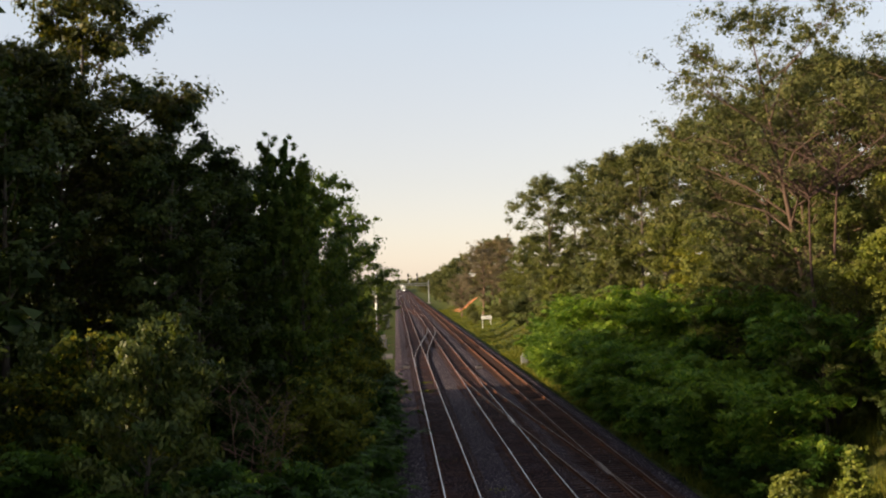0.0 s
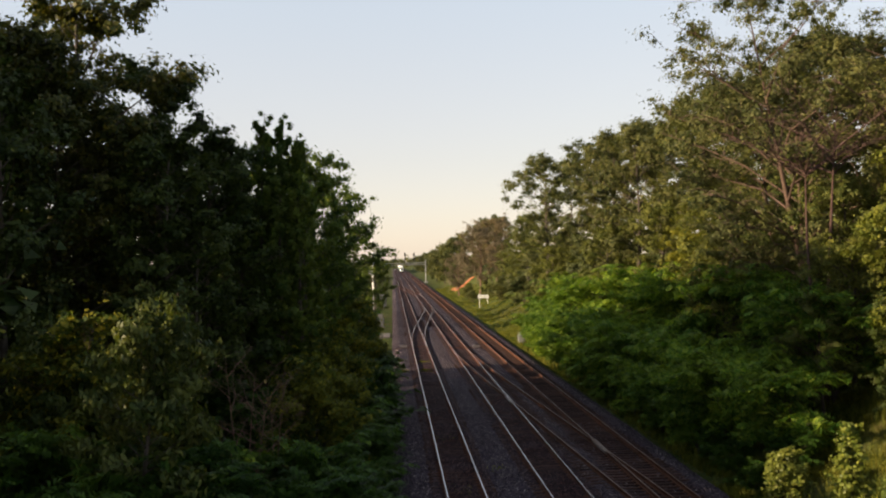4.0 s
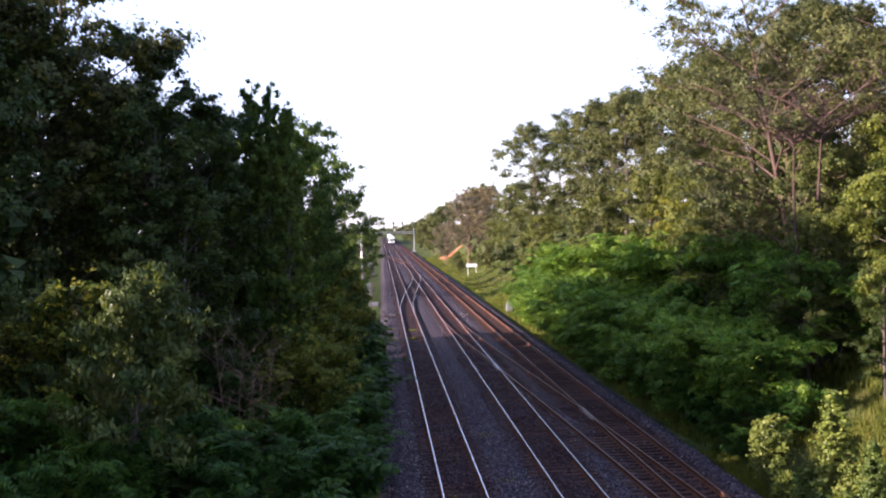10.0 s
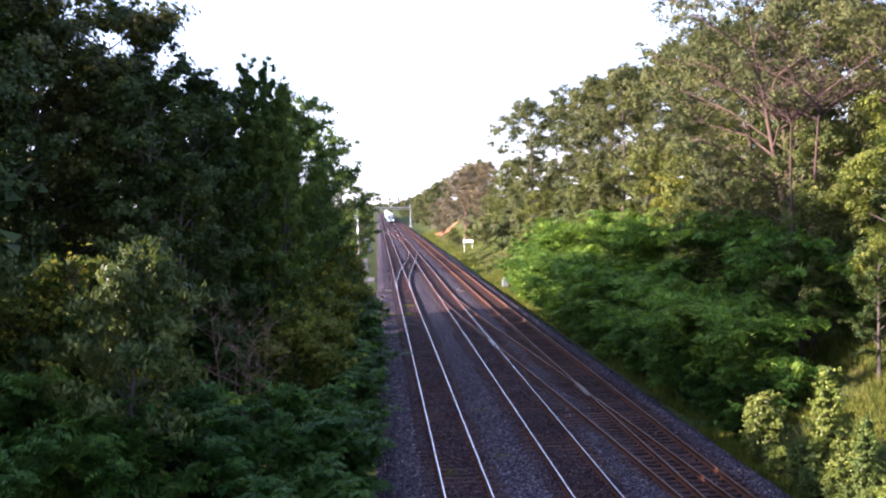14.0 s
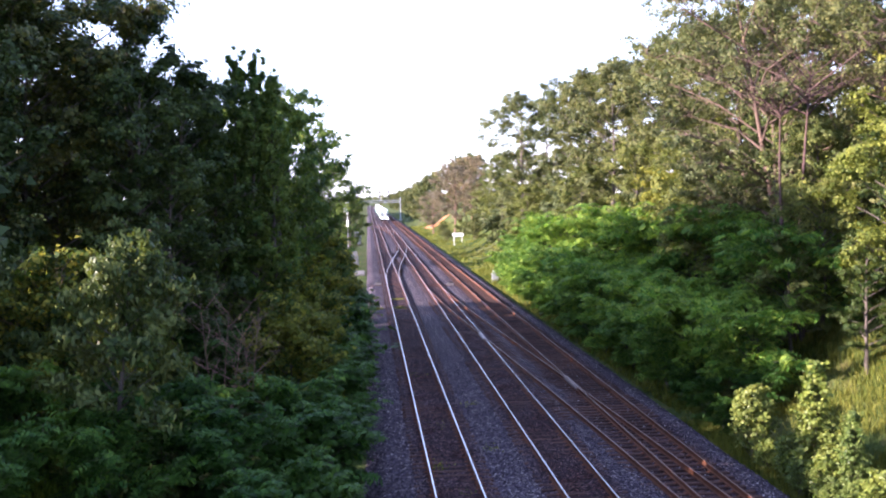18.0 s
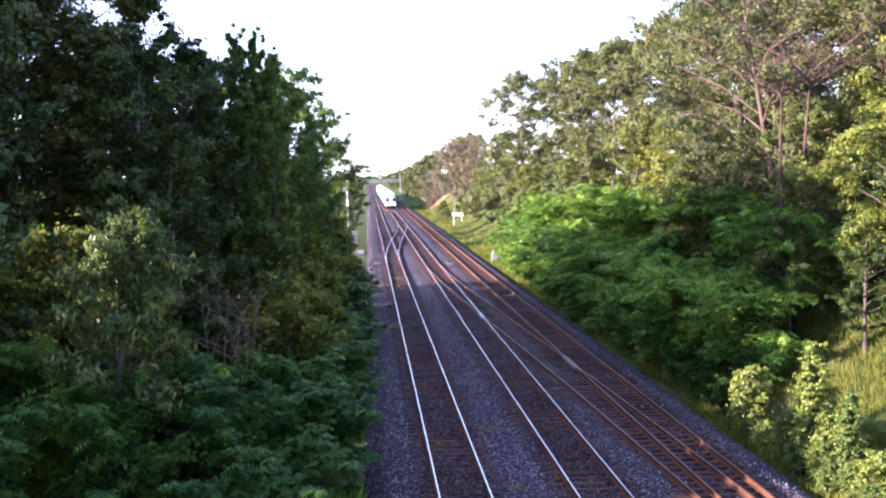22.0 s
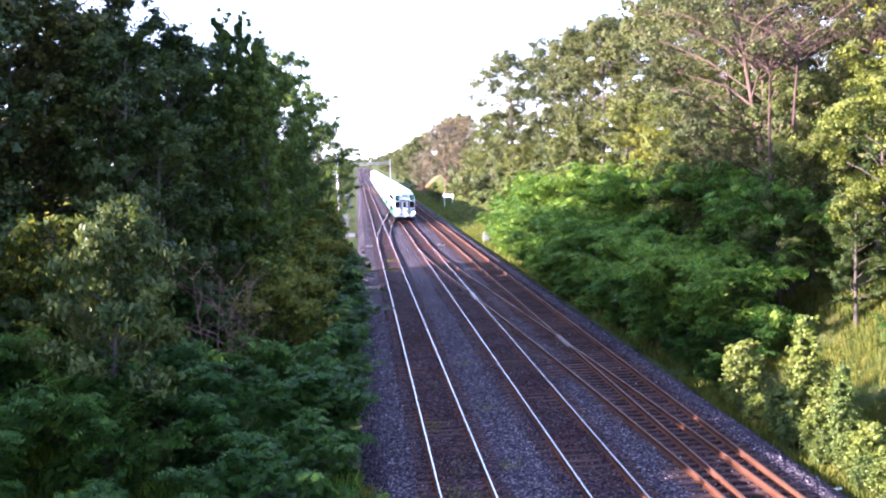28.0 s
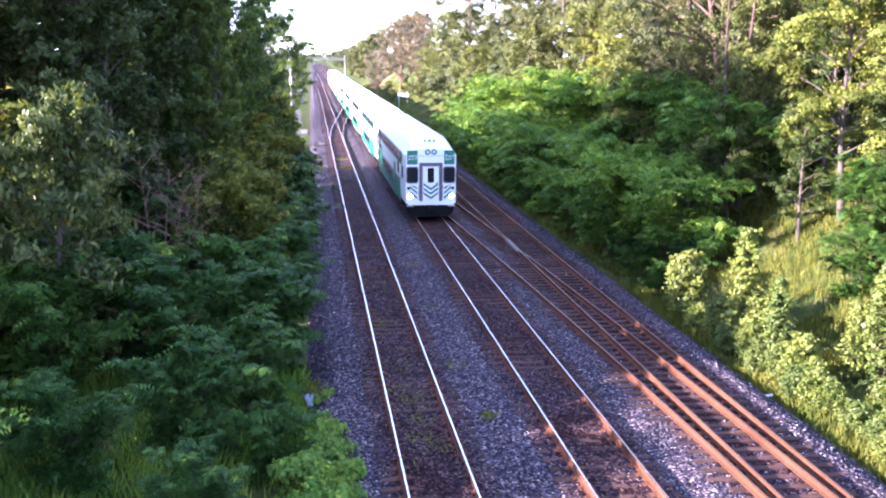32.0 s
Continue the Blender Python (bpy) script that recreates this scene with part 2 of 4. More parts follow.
L_SUMAC = leaf("sumac_leaf", (0.038, 0.108, 0.020), (0.098, 0.210, 0.040), (0.26, 0.35, 0.062), 0.52)
L_POPLAR = leaf("poplar_leaf", (0.036, 0.062, 0.011), (0.080, 0.115, 0.020), (0.19, 0.215, 0.052), 0.34, 0.42, 0.2)
L_ASH = leaf("ash_leaf", (0.016, 0.032, 0.007), (0.037, 0.060, 0.013), (0.110, 0.125, 0.030), 0.3, 0.45, 0.16)
L_BROWN = leaf("browned_needle", (0.085, 0.072, 0.045), (0.150, 0.122, 0.084), (0.22, 0.182, 0.132))
L_GRASS = leaf("grass_blade", (0.032, 0.056, 0.008), (0.070, 0.094, 0.014), (0.155, 0.150, 0.028))

# ---- building helpers ----
def mesh_of(name, verts, faces, mats, which=None, smooth=False):
    me = bpy.data.meshes.new(name)
    me.from_pydata([tuple(v) for v in verts], [], [tuple(f) for f in faces])
    for m in (mats if isinstance(mats, (list, tuple)) else [mats]):
        me.materials.append(m)
    if which is not None:
        me.polygons.foreach_set("material_index", np.asarray(which, dtype=np.int32))
    if smooth:
        me.polygons.foreach_set("use_smooth", np.ones(len(me.polygons), dtype=bool))
    me.update()
    return me


def quads_mesh(name, co, mat):
    """A mesh of separate faces from an array (n, corners, 3)."""
    n, k = co.shape[:2]
    me = bpy.data.meshes.new(name)
    me.vertices.add(n * k)
    me.vertices.foreach_set("co", co.reshape(-1).astype(np.float32))
    me.loops.add(n * k)
    me.loops.foreach_set("vertex_index", np.arange(n * k, dtype=np.int32))
    me.polygons.add(n)
    me.polygons.foreach_set("loop_start", np.arange(0, n * k, k, dtype=np.int32))
    me.materials.append(mat)
    me.update(calc_edges=True)
    return me


def part(name, bm, material, parent, label="", at=None, smooth=False):
    me = bpy.data.meshes.new(name)
    bm.to_mesh(me)
    bm.free()
    me.materials.append(material)
    if smooth:
        me.polygons.foreach_set("use_smooth", np.ones(len(me.polygons), dtype=bool))
    return hang(name, me, parent, label, at)


def hang(name, me, parent, label="", at=None):
    ob = new(name, me)
    ob.parent = parent
    if at is not None:
        ob.matrix_basis = at if isinstance(at, Matrix) else Matrix.Translation(at)
    return tagged(ob, label)


def thing(name, at, label, category, group="", kind=""):
    e = new(name)
    e.empty_display_size = 0.3
    e.matrix_basis = at if isinstance(at, Matrix) else Matrix.Translation(at)
    return tagged(e, label, category, group, kind)


def box(size, at=(0, 0, 0), bevel=0.0, into=None):
    bm = into or bmesh.new()
    one = bmesh.new()
    bmesh.ops.create_cube(one, size=1)
    bmesh.ops.scale(one, vec=size, verts=one.verts)
    if bevel:
        bmesh.ops.bevel(one, geom=one.edges[:], offset=bevel, segments=2, affect="EDGES")
    bmesh.ops.translate(one, vec=at, verts=one.verts)
    if into is None:
        bm.free()
        return one
    me = bpy.data.meshes.new("t")
    one.to_mesh(me)
    one.free()
    bm.from_mesh(me)
    bpy.data.meshes.remove(me)
    return bm


def rod(a, b, r0, r1=None, sides=8, into=None):
    bm = into or bmesh.new()
    a, b = Vector(a), Vector(b)
    d = b - a
    m = Matrix.Translation((a + b) / 2) @ d.to_track_quat("Z", "Y").to_matrix().to_4x4()
    bmesh.ops.create_cone(bm, cap_ends=True, segments=sides, radius1=r0, radius2=r0 if r1 is None else r1, depth=d.length, matrix=m)
    return bm


def slab(points, depth, axis="y"):
    """A plate with the outline of points (x, z), depth thick along y towards +y from 0."""
    bm = bmesh.new()
    f = bm.faces.new([bm.verts.new((x, 0, z)) for x, z in points])
    r = bmesh.ops.extrude_face_region(bm, geom=[f])
    bmesh.ops.translate(bm, vec=(0, depth, 0), verts=[g for g in r["geom"] if isinstance(g, bmesh.types.BMVert)])
    bmesh.ops.recalc_face_normals(bm, faces=bm.faces)
    return bm


# ---- ground: a cutting, its right bank high, its left bank low ----
def smooth01(a, b, v):
    t = np.clip((v - a) / (b - a), 0, 1)
    return t * t * (3 - 2 * t)


def ground_z(x, y):
    x, y = np.asarray(x, float), np.asarray(y, float)
    fade = 1 - 0.8 * smooth01(260, 620, y)
    foot = 13.6 + 2.2 * smooth01(120, 170, y)            # the bank draws back farther along
    right = 6.2 * smooth01(0.0, 13.4, x - foot) * fade
    left = 2.2 * smooth01(0.5, 13.0, -x) * fade
    wob = 0.18 * np.sin(x * 0.9 + y * 0.31) * np.sin(y * 0.53) + 0.1 * np.sin(y * 1.7 + x * 2.3)
    off = np.maximum(smooth01(13.6, 16.5, x), smooth01(0.6, 3.0, -x))
    return -0.72 + right + left + wob * off


def axis_steps(*spans):
    out = []
    for a, b, s in spans:
        out += list(np.arange(a, b, s))
    return np.array(out + [spans[-1][1]])


def sheet(xs, ys, height):
    X, Y = np.meshgrid(xs, ys)
    Z = height(X, Y)
    v = np.stack([X, Y, Z], -1).reshape(-1, 3)
    nx, ny = len(xs), len(ys)
    i = (np.arange(ny - 1)[:, None] * nx + np.arange(nx - 1)[None]).reshape(-1)
    return v, np.stack([i, i + 1, i + nx + 1, i + nx], -1)


gx = axis_steps((-3000, -200, 400), (-200, -40, 20), (-40, -14, 2), (-14, 0, 0.7), (0, 13, 3.2), (13, 30, 0.7), (30, 60, 3), (60, 200, 20), (200, 3000, 400))
gy = axis_steps((-600, -60, 60), (-60, 8, 4), (8, 120, 0.8), (120, 300, 4), (300, 700, 20), (700, 1000, 60), (1000, 4600, 400))
gv, gf = sheet(gx, gy, ground_z)
ground = tagged(new("ground", mesh_of("ground", gv, gf, GRASS, smooth=True)), "grassy railway cutting with weeds and bare earth", "ground", kind="structure")

rngb = np.random.RandomState(7)


def ballast_z(x, y):
    # a flat bed with shoulders that run down to the banks, stones standing uneven
    z = -0.235 - 0.55 * smooth01(12.35, 13.75, x) - 0.55 * smooth01(-0.62, 0.55, -x)
    between = np.minimum(np.abs(x - 4.65), np.abs(x - 8.7))
    z = z + 0.05 * np.exp(-(between / 0.45) ** 2)
    near = 1 - smooth01(45, 72, y)
    for c in (2.66, 6.66):                      # dirt fills the main tracks almost to the sleepers' tops
        z = z + (0.060 + 0.018 * np.sin(y * 0.9 + c) * np.sin(x * 2.1 + y * 0.37)) * (1 - smooth01(1.05, 1.35, np.abs(x - c)))
    return z + near * rngb.uniform(-0.022, 0.022, np.shape(x)) + 0.02 * np.sin(y * 0.8 + x) * near


bx = axis_steps((-0.75, 13.9, 0.12))
by = axis_steps((-60, 6, 2.0), (6, 60, 0.16), (60, 130, 0.6), (130, 400, 6), (400, 1150, 50))
bv, bf = sheet(bx, by, ballast_z)
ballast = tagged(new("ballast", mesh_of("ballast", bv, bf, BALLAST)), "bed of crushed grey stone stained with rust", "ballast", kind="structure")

# ---- tracks ----
TRACKS = (2.66, 6.66, 10.62)
HALF = 0.7525                        # from the track's centre to the middle of a rail head
PROFILE = [(-0.075, -0.172), (0.075, -0.172), (0.072, -0.160), (0.012, -0.142), (0.010, -0.045), (0.036, -0.034), (0.037, -0.006), (0.030, -0.001), (0.017, 0.0), (-0.017, 0.0), (-0.030, -0.001), (-0.037, -0.006), (-0.036, -0.034), (-0.010, -0.045), (-0.012, -0.142), (-0.072, -0.160)]


def rail_mesh(line, top):
    """A steel rail whose head runs along line, a list of (x, y)."""
    n = len(PROFILE)
    v, f, w = [], [], []
    for x, y in line:
        v += [(x + px, y, pz) for px, pz in PROFILE]
    for k in range(len(line) - 1):
        for j in range(n):
            a, b = k * n + j, k * n + (j + 1) % n
            f.append((a, a + n, b + n, b))
            w.append(1 if j == 8 else 0)     # only the running band is worn bright
    f.append(tuple(range(n)))
    f.append(tuple(range((len(line) - 1) * n, len(line) * n))[::-1])
    w += [0, 0]
    return mesh_of("rail", v, f, [RUST, top], w)


def curve_x(a, b, y0, y1, y):
    """Middle of a crossover at y: it leaves track a at y0 and joins track b at y1."""
    t = np.clip((y - y0) / (y1 - y0), 0, 1) ** (1.2 if a > 10 else 1.0)      # the near switch opens slowly
    return a + (b - a) * float(smooth01(0, 1, t))


def tie_data(length):
    bm = box((length, 0.225, 0.17), (0, 0, -0.2725), 0.012)
    for v in bm.verts:
        v.co.z += 0.006 * math.sin(v.co.x * 3.1)
    me = bpy.data.meshes.new("tie")
    bm.to_mesh(me)
    bm.free()
    me.materials.append(TIE)
    return me


TIES = {length: tie_data(length) for length in (2.6, 3.3, 4.2, 5.4, 6.6)}
STEP, NEAR_END, FAR_END = 0.54, 84.0, 520.0
CROSSINGS = ((2.66, 6.66, 106.0, 198.0), (6.66, 2.66, 240.0, 355.0), (10.62, 6.66, -8.0, 106.0))   # x at y0, x at y1, y0, y1


def tie_span(k, y):
    """Length and middle of the sleeper of track k at y: long where a crossover leaves it."""
    x = TRACKS[k]
    lo, hi = x - 1.3, x + 1.3
    for a, b, y0, y1 in CROSSINGS:
        if y0 < y < y1:
            c = curve_x(a, b, y0, y1, y)
            if abs(c - x) < 2.0:
                lo, hi = min(lo, c - 1.3), max(hi, c + 1.3)
    want = hi - lo
    length = min(TIES, key=lambda q: abs(q - want))
    return length, (lo + hi) / 2


def plate_data():
    """A tie plate with its four spikes."""
    bm = box((0.36, 0.18, 0.016), (0, 0, -0.178))
    for e in (-1, 1):
        for q in (-1, 1):
            box((0.035, 0.035, 0.04), (e * 0.10 + q * 0.012, q * 0.055, -0.160), 0, bm)
    me = bpy.data.meshes.new("tie_plate")
    bm.to_mesh(me)
    bm.free()
    me.materials.append(RUST)
    return me


PLATE = plate_data()


def build_track(k):
    x = TRACKS[k]
    top = DULL if k == 2 else SHINE
    words = ("main railway track with polished steel rails on wooden sleepers", "main railway track with polished rails and dark sleepers",
             "side track with rusty steel rails on dark sleepers")[k]
    t = thing("railway_track", (0, 0, 0), words, "railway track", "parallel railway tracks")
    for s in (-1, 1):
        line = [(x + s * HALF, y) for y in (-60, 6, 60, 200, 500, 1150)]
        hang("rail", rail_mesh(line, top), t)
    # far sleepers, and those under and behind the bridge, joined
    v, f = [], []
    y = -60.0
    r = random.Random(50 + k)
    while y < FAR_END:
        if 6.0 < y < NEAR_END - 1:
            y = NEAR_END
        length, mid = tie_span(k, y)
        a = r.uniform(-0.05, 0.05)
        l, w = length / 2, 0.112
        i = len(v)
        v += [(mid + a - l, y - w, -0.188), (mid + a + l, y - w, -0.188), (mid + a + l, y + w, -0.188), (mid + a - l, y + w, -0.188),
              (mid + a - l, y - w, -0.30), (mid + a + l, y - w, -0.30), (mid + a + l, y + w, -0.30), (mid + a - l, y + w, -0.30)]
        f += [(i, i + 1, i + 2, i + 3), (i, i + 4, i + 5, i + 1), (i + 3, i + 2, i + 6, i + 7), (i, i + 3, i + 7, i + 4), (i + 1, i + 5, i + 6, i + 2)]
        y += STEP
    tagged(hang("distant_sleeper", mesh_of("distant_sleeper", v, f, TIE), t), kind="stuff")
    return t


TRACK_THINGS = [build_track(k) for k in range(3)]


def build_crossover(a, b, y0, y1, top, words):
    t = thing("railway_crossover", (0, 0, 0), words, "railway switch", "crossovers between the tracks")
    ys = np.linspace(y0, y1, 41)
    for s in (-1, 1):
        line = [(curve_x(a, b, y0, y1, y) + s * HALF + (0.0 if 0.06 < i / 40 < 0.94 else (0.02 if a < b else -0.02)), y) for i, y in enumerate(ys)]
        hang("rail", rail_mesh(line, top), t)
    # frogs: heavy castings where a rail crosses another
    for k in range(3):
        for s in (-1, 1):
            for q in (-1, 1):
                if s == q:
                    continue
                tx = TRACKS[k] + q * HALF
                for i in range(40):
                    u, w = (curve_x(a, b, y0, y1, ys[j]) + s * HALF - tx for j in (i, i + 1))
                    if u * w < 0 and min(abs(TRACKS[k] - a), abs(TRACKS[k] - b)) < 0.1:
                        y = (ys[i] + ys[i + 1]) / 2
                        part("frog", box((0.24, 3.2, 0.12), (tx, y, -0.07), 0.02), DULL, t, "worn steel frog casting")
                        part("guard_rail", box((0.06, 4.2, 0.15), (tx - q * 1.36, y, -0.085), 0.01), RUST, t)
    return t


build_crossover(*CROSSINGS[0], SHINE, "crossover of polished rails between the two main tracks")
build_crossover(*CROSSINGS[1], SHINE, "distant crossover of polished rails between the main tracks")
build_crossover(*CROSSINGS[2], DULL, "crossover of dull rails curving over to the rusty side track")

# ---- trees and bushes ----
def tube(points, radii, sides, V, F):
    """Adds a tapered tube along points to the lists V and F."""
    base = len(V)
    up = Vector((0.3, 0.2, 1)).normalized()
    pts = [Vector(p) for p in points]
    for i, (p, r) in enumerate(zip(pts, radii)):
        d = (pts[min(i + 1, len(pts) - 1)] - pts[max(i - 1, 0)]).normalized()
        a = d.cross(up if abs(d.dot(up)) < 0.95 else Vector((1, 0, 0))).normalized()
        b = d.cross(a)
        for k in range(sides):
            t = 2 * math.pi * k / sides
            V.append(tuple(p + (a * math.cos(t) + b * math.sin(t)) * r))
    for i in range(len(pts) - 1):
        for k in range(sides):
            q, w = base + i * sides + k, base + i * sides + (k + 1) % sides
            F.append((q, w, w + sides, q + sides))


def leaves(centres, radii, per, size, rng, flat=0.65, style="leaf", hubs=None):
    """Small leaf faces scattered in clumps, turned outwards from the middle of their bough: an array (n, corners, 3)."""
    m = len(centres)
    c = np.repeat(centres, per, 0)
    r = np.repeat(radii, per)[:, None]
    d = rng.normal(size=(m * per, 3))
    d /= np.linalg.norm(d, axis=1)[:, None]
    rad = np.minimum(np.abs(rng.normal(0, 0.52, (m * per, 1))) + 0.08, 1.6)
    p = c + d * rad * r * np.array([1, 1, flat])
    n = d * (1.1 if hubs is None else 0.6) + rng.normal(size=d.shape) * 0.42 + np.array([0, 0, 0.34])
    if hubs is not None:
        h = p - np.repeat(hubs, per, 0)
        n += 0.8 * h / (np.linalg.norm(h, axis=1)[:, None] + 0.05)
    n /= np.linalg.norm(n, axis=1)[:, None]
    a = np.cross(n, rng.normal(size=n.shape))
    a /= np.linalg.norm(a, axis=1)[:, None]
    if style == "blade":                      # slender leaves that hang
        a[:, 2] -= 0.9
        a /= np.linalg.norm(a, axis=1)[:, None]
    b = np.cross(n, a)
    s = size * rng.uniform(0.6, 1.35, (m * per, 1))
    w = s * (rng.uniform(0.15, 0.25, (m * per, 1)) if style == "blade" else rng.uniform(0.32, 0.5, (m * per, 1)))
    if style in ("blade", "round"):
        return np.stack([p - a * s * 0.5, p - b * w - a * s * 0.08, p + a * s * 0.55, p + b * w - a * s * 0.02], 1)
    return np.stack([p - a * s * 0.45 - b * w, p - a * s * 0.3 + b * w, p + a * s * 0.6], 1)


def fronds(centres, radii, per, size, rng, pairs=4):
    """Feathery compound leaves: rows of paired leaflets spreading in level tiers from each twig's end."""
    m = len(centres)
    c = np.repeat(centres, per, 0)
    L = np.repeat(radii, per)[:, None] * rng.uniform(0.6, 1.15, (m * per, 1))
    c = c + rng.normal(0, 0.16, c.shape) * L * np.array([1, 1, 0.3])
    a = rng.uniform(0, 6.283, m * per)
    fwd = np.stack([np.cos(a), np.sin(a), np.zeros(m * per)], 1)
    side = np.stack([-np.sin(a), np.cos(a), rng.normal(0, 0.5, m * per)], 1)
    lift = rng.uniform(0.0, 0.34, (m * per, 1))
    out = []
    for k in range(pairs):
        s = 0.25 + 0.75 * k / (pairs - 1)
        p = c + fwd * L * s + np.array([0, 0, 1.0]) * L * (lift * s - 0.42 * s * s)
        w = size * math.sin(0.6 + 1.9 * s) * rng.uniform(0.8, 1.25, (m * per, 1))
        for way in (-1, 1):
            tip = p + side * way * w + fwd * w * 0.45 + rng.normal(0, 0.16, p.shape) * w - np.array([0, 0, 0.22]) * w
            out.append(np.stack([p - fwd * size * 0.28, p + fwd * size * 0.34, tip], 1))
    return np.concatenate(out)


def profile(shape, t):
    """Reach of the crown, 0 to 1, at t from its foot to its top."""
    if shape == "poplar":
        return 0.10 + 0.90 * (1 - t) ** 0.75 * min(1, 0.55 + 3 * t)
    if shape == "spire":
        return 0.12 + 0.88 * (1 - t) ** 0.85 * min(1, 0.35 + 2.5 * t)
    if shape == "oak":
        return math.sqrt(max(0.03, 1 - (2 * t - 0.95) ** 2 * 0.95))
    if shape == "fan":
        return min(1.0, 0.45 + 0.75 * t) * math.sqrt(max(0.02, 1 - max(0, t - 0.55) ** 2 / 0.21))
    return math.sqrt(max(0.02, 1 - (1.75 * t - 0.75) ** 2)) * (0.8 + 0.2 * (1 - t))


def make_tree(name, label, category, seed, H, R, foot, shape, leaf_mat, bark, n_limb, per, size, clump, trunk_r, group="", lean=(0, 0), bare=0.0, stems=1, twigs=5, flat=0.65, at=(0, 0, 0), style="leaf", puff=False):
    """A tree or bush: a tapered trunk with limbs and twigs, and a crown of single leaves in uneven clumps."""
    rng = np.random.RandomState(seed)
    rnd = random.Random(seed)
    V, F, VB, FB = [], [], [], []
    C, CR, HUB = [], [], []
    for st in range(stems):
        ang0 = rnd.uniform(0, 6.28)
        spread = 0.0 if stems == 1 else R * rnd.uniform(0.15, 0.5)
        hs = H * (1 if st == 0 else rnd.uniform(0.7, 0.95))
        top = Vector((lean[0] + math.cos(ang0) * spread, lean[1] + math.sin(ang0) * spread, hs * 0.93))
        line, rr = [], []
        for i in range(8):
            t = i / 7
            bend = math.sin(t * 3.1) * 0.03 * hs
            line.append(Vector((top.x * t ** 1.3 + bend * math.cos(ang0 + 1), top.y * t ** 1.3 + bend * math.sin(ang0 + 1), -0.25 + (top.z + 0.25) * t)))
            rr.append(trunk_r / math.sqrt(stems) * (1 - 0.9 * t) * (1.35 if i == 0 else 1))
        tube(line, rr, 8, V, F)
        count = max(3, n_limb // stems)
        for j in range(count):
            t = (j + rnd.uniform(0.1, 0.9)) / count
            hz = foot + (hs - foot) * t
            k = min(6.99, max(0, hz / top.z * 7 * 0.86))
            p0 = line[int(k)].lerp(line[int(k) + 1], k - int(k))
            ang = j * 2.4 + rnd.uniform(-0.5, 0.5)
            reach = R * profile(shape, t) * rnd.uniform(0.68, 1.12)
            rise = (0.15 + 0.5 * t) * reach + rnd.uniform(-0.2, 0.3) * reach * 0.4
            if shape == "spire":
                rise *= 0.8
            if shape == "poplar":
                rise = reach * rnd.uniform(0.9, 1.5)
            p3 = Vector((p0.x + math.cos(ang) * reach, p0.y + math.sin(ang) * reach, min(hs, max(p0.z, hz * 0.9) + rise)))
            sag = Vector((0, 0, -0.10 * reach))
            pts = [p0, p0.lerp(p3, 0.35) + Vector((rnd.uniform(-.1, .1), rnd.uniform(-.1, .1), 0.06)) * reach, p0.lerp(p3, 0.7) - sag * 0.4, p3]
            br = max(0.012, trunk_r * 0.34 * (1 - 0.6 * t) * min(1, reach / R + 0.3))
            tube(pts, [br, br * 0.7, br * 0.42, br * 0.12], 5, VB, FB)
            slim = 0.3 + 0.7 * profile(shape, t) if shape in ("spire", "poplar") else 1.0
            for q in range(twigs):
                u = (0.42 + 0.58 * rnd.random() ** 0.8) if puff else 0.35 + 0.65 * (q + rnd.random()) / twigs
                seg = min(2, int(u * 3))
                b0 = pts[seg].lerp(pts[seg + 1], u * 3 - seg if seg < 3 else 1)
                out = Vector((rnd.uniform(-1, 1), rnd.uniform(-1, 1), rnd.uniform(-0.35, 0.8))).normalized() * (rnd.uniform(0.12, 0.29) if puff else rnd.uniform(0.12, 0.34)) * R * slim
                b1 = b0 + out
                tube([b0, b0.lerp(b1, 0.55) + Vector((0, 0, 0.04 * R)), b1], [br * 0.35, br * 0.2, br * 0.06], 4, VB, FB)
                if rnd.random() >= bare:
                    C += [tuple(b1), tuple(b0.lerp(b1, 0.45))]
                    HUB += [tuple(p0.lerp(p3, 0.78) - Vector((0, 0, 0.05 * R)))] * 2
                    CR += [clump * slim * rnd.uniform(0.6, 1.25), clump * slim * rnd.uniform(0.5, 1.0)]
        steps = 34 if shape in ("spire", "poplar") else 4 if style == "frond" else 6 if puff else 12
        for q in range(steps):                   # the leader shoots up through the crown's top
            t = 0.66 + 0.34 * q / (steps - 1)
            k = min(6.99, t * 7)
            c = line[int(k)].lerp(line[int(k) + 1], k - int(k))
            wag = clump * (0.75 if shape in ("spire", "poplar") else 0.2)
            C.append((c.x + rnd.uniform(-wag, wag), c.y + rnd.uniform(-wag, wag), c.z))
            HUB.append((c.x, c.y, c.z - clump))
            CR.append(clump * (1.2 - 0.85 * q / (steps - 1)) * (0.65 if shape == "poplar" else 1.0))
    tree = thing(name, at, label, category, group)
    stem = hang("trunk", mesh_of("trunk", V, F, bark, smooth=True), tree)
    hang("branchwork", mesh_of("branchwork", VB, FB, bark, smooth=True), tree)
    if per:
        co = fronds(np.array(C), np.array(CR), per, size, rng) if style == "frond" else leaves(np.array(C), np.array(CR), max(8, per // 2), size, rng, flat, style, None if shape == "poplar" else np.array(HUB))
        co[:, :, 2] = np.maximum(co[:, :, 2], 0.02)
        hang("crown", quads_mesh("crown", co, leaf_mat), tree)
    return tree


def put(tree, x, y, turn=0.0, scale=1.0, tall=1.0, sink=0.0):
    """Stands a tree on the ground at (x, y)."""
    tree.matrix_basis = Matrix.LocRotScale((x, y, float(ground_z(x, y)) - sink), Euler((0, 0, radians(turn))), (scale, scale, scale * tall))
    return tree


def again(tree, x, y, turn, scale=1.0, tall=1.0, sink=0.0):
    return put(copy_thing(tree, Matrix()), x, y, turn, scale, tall, sink)


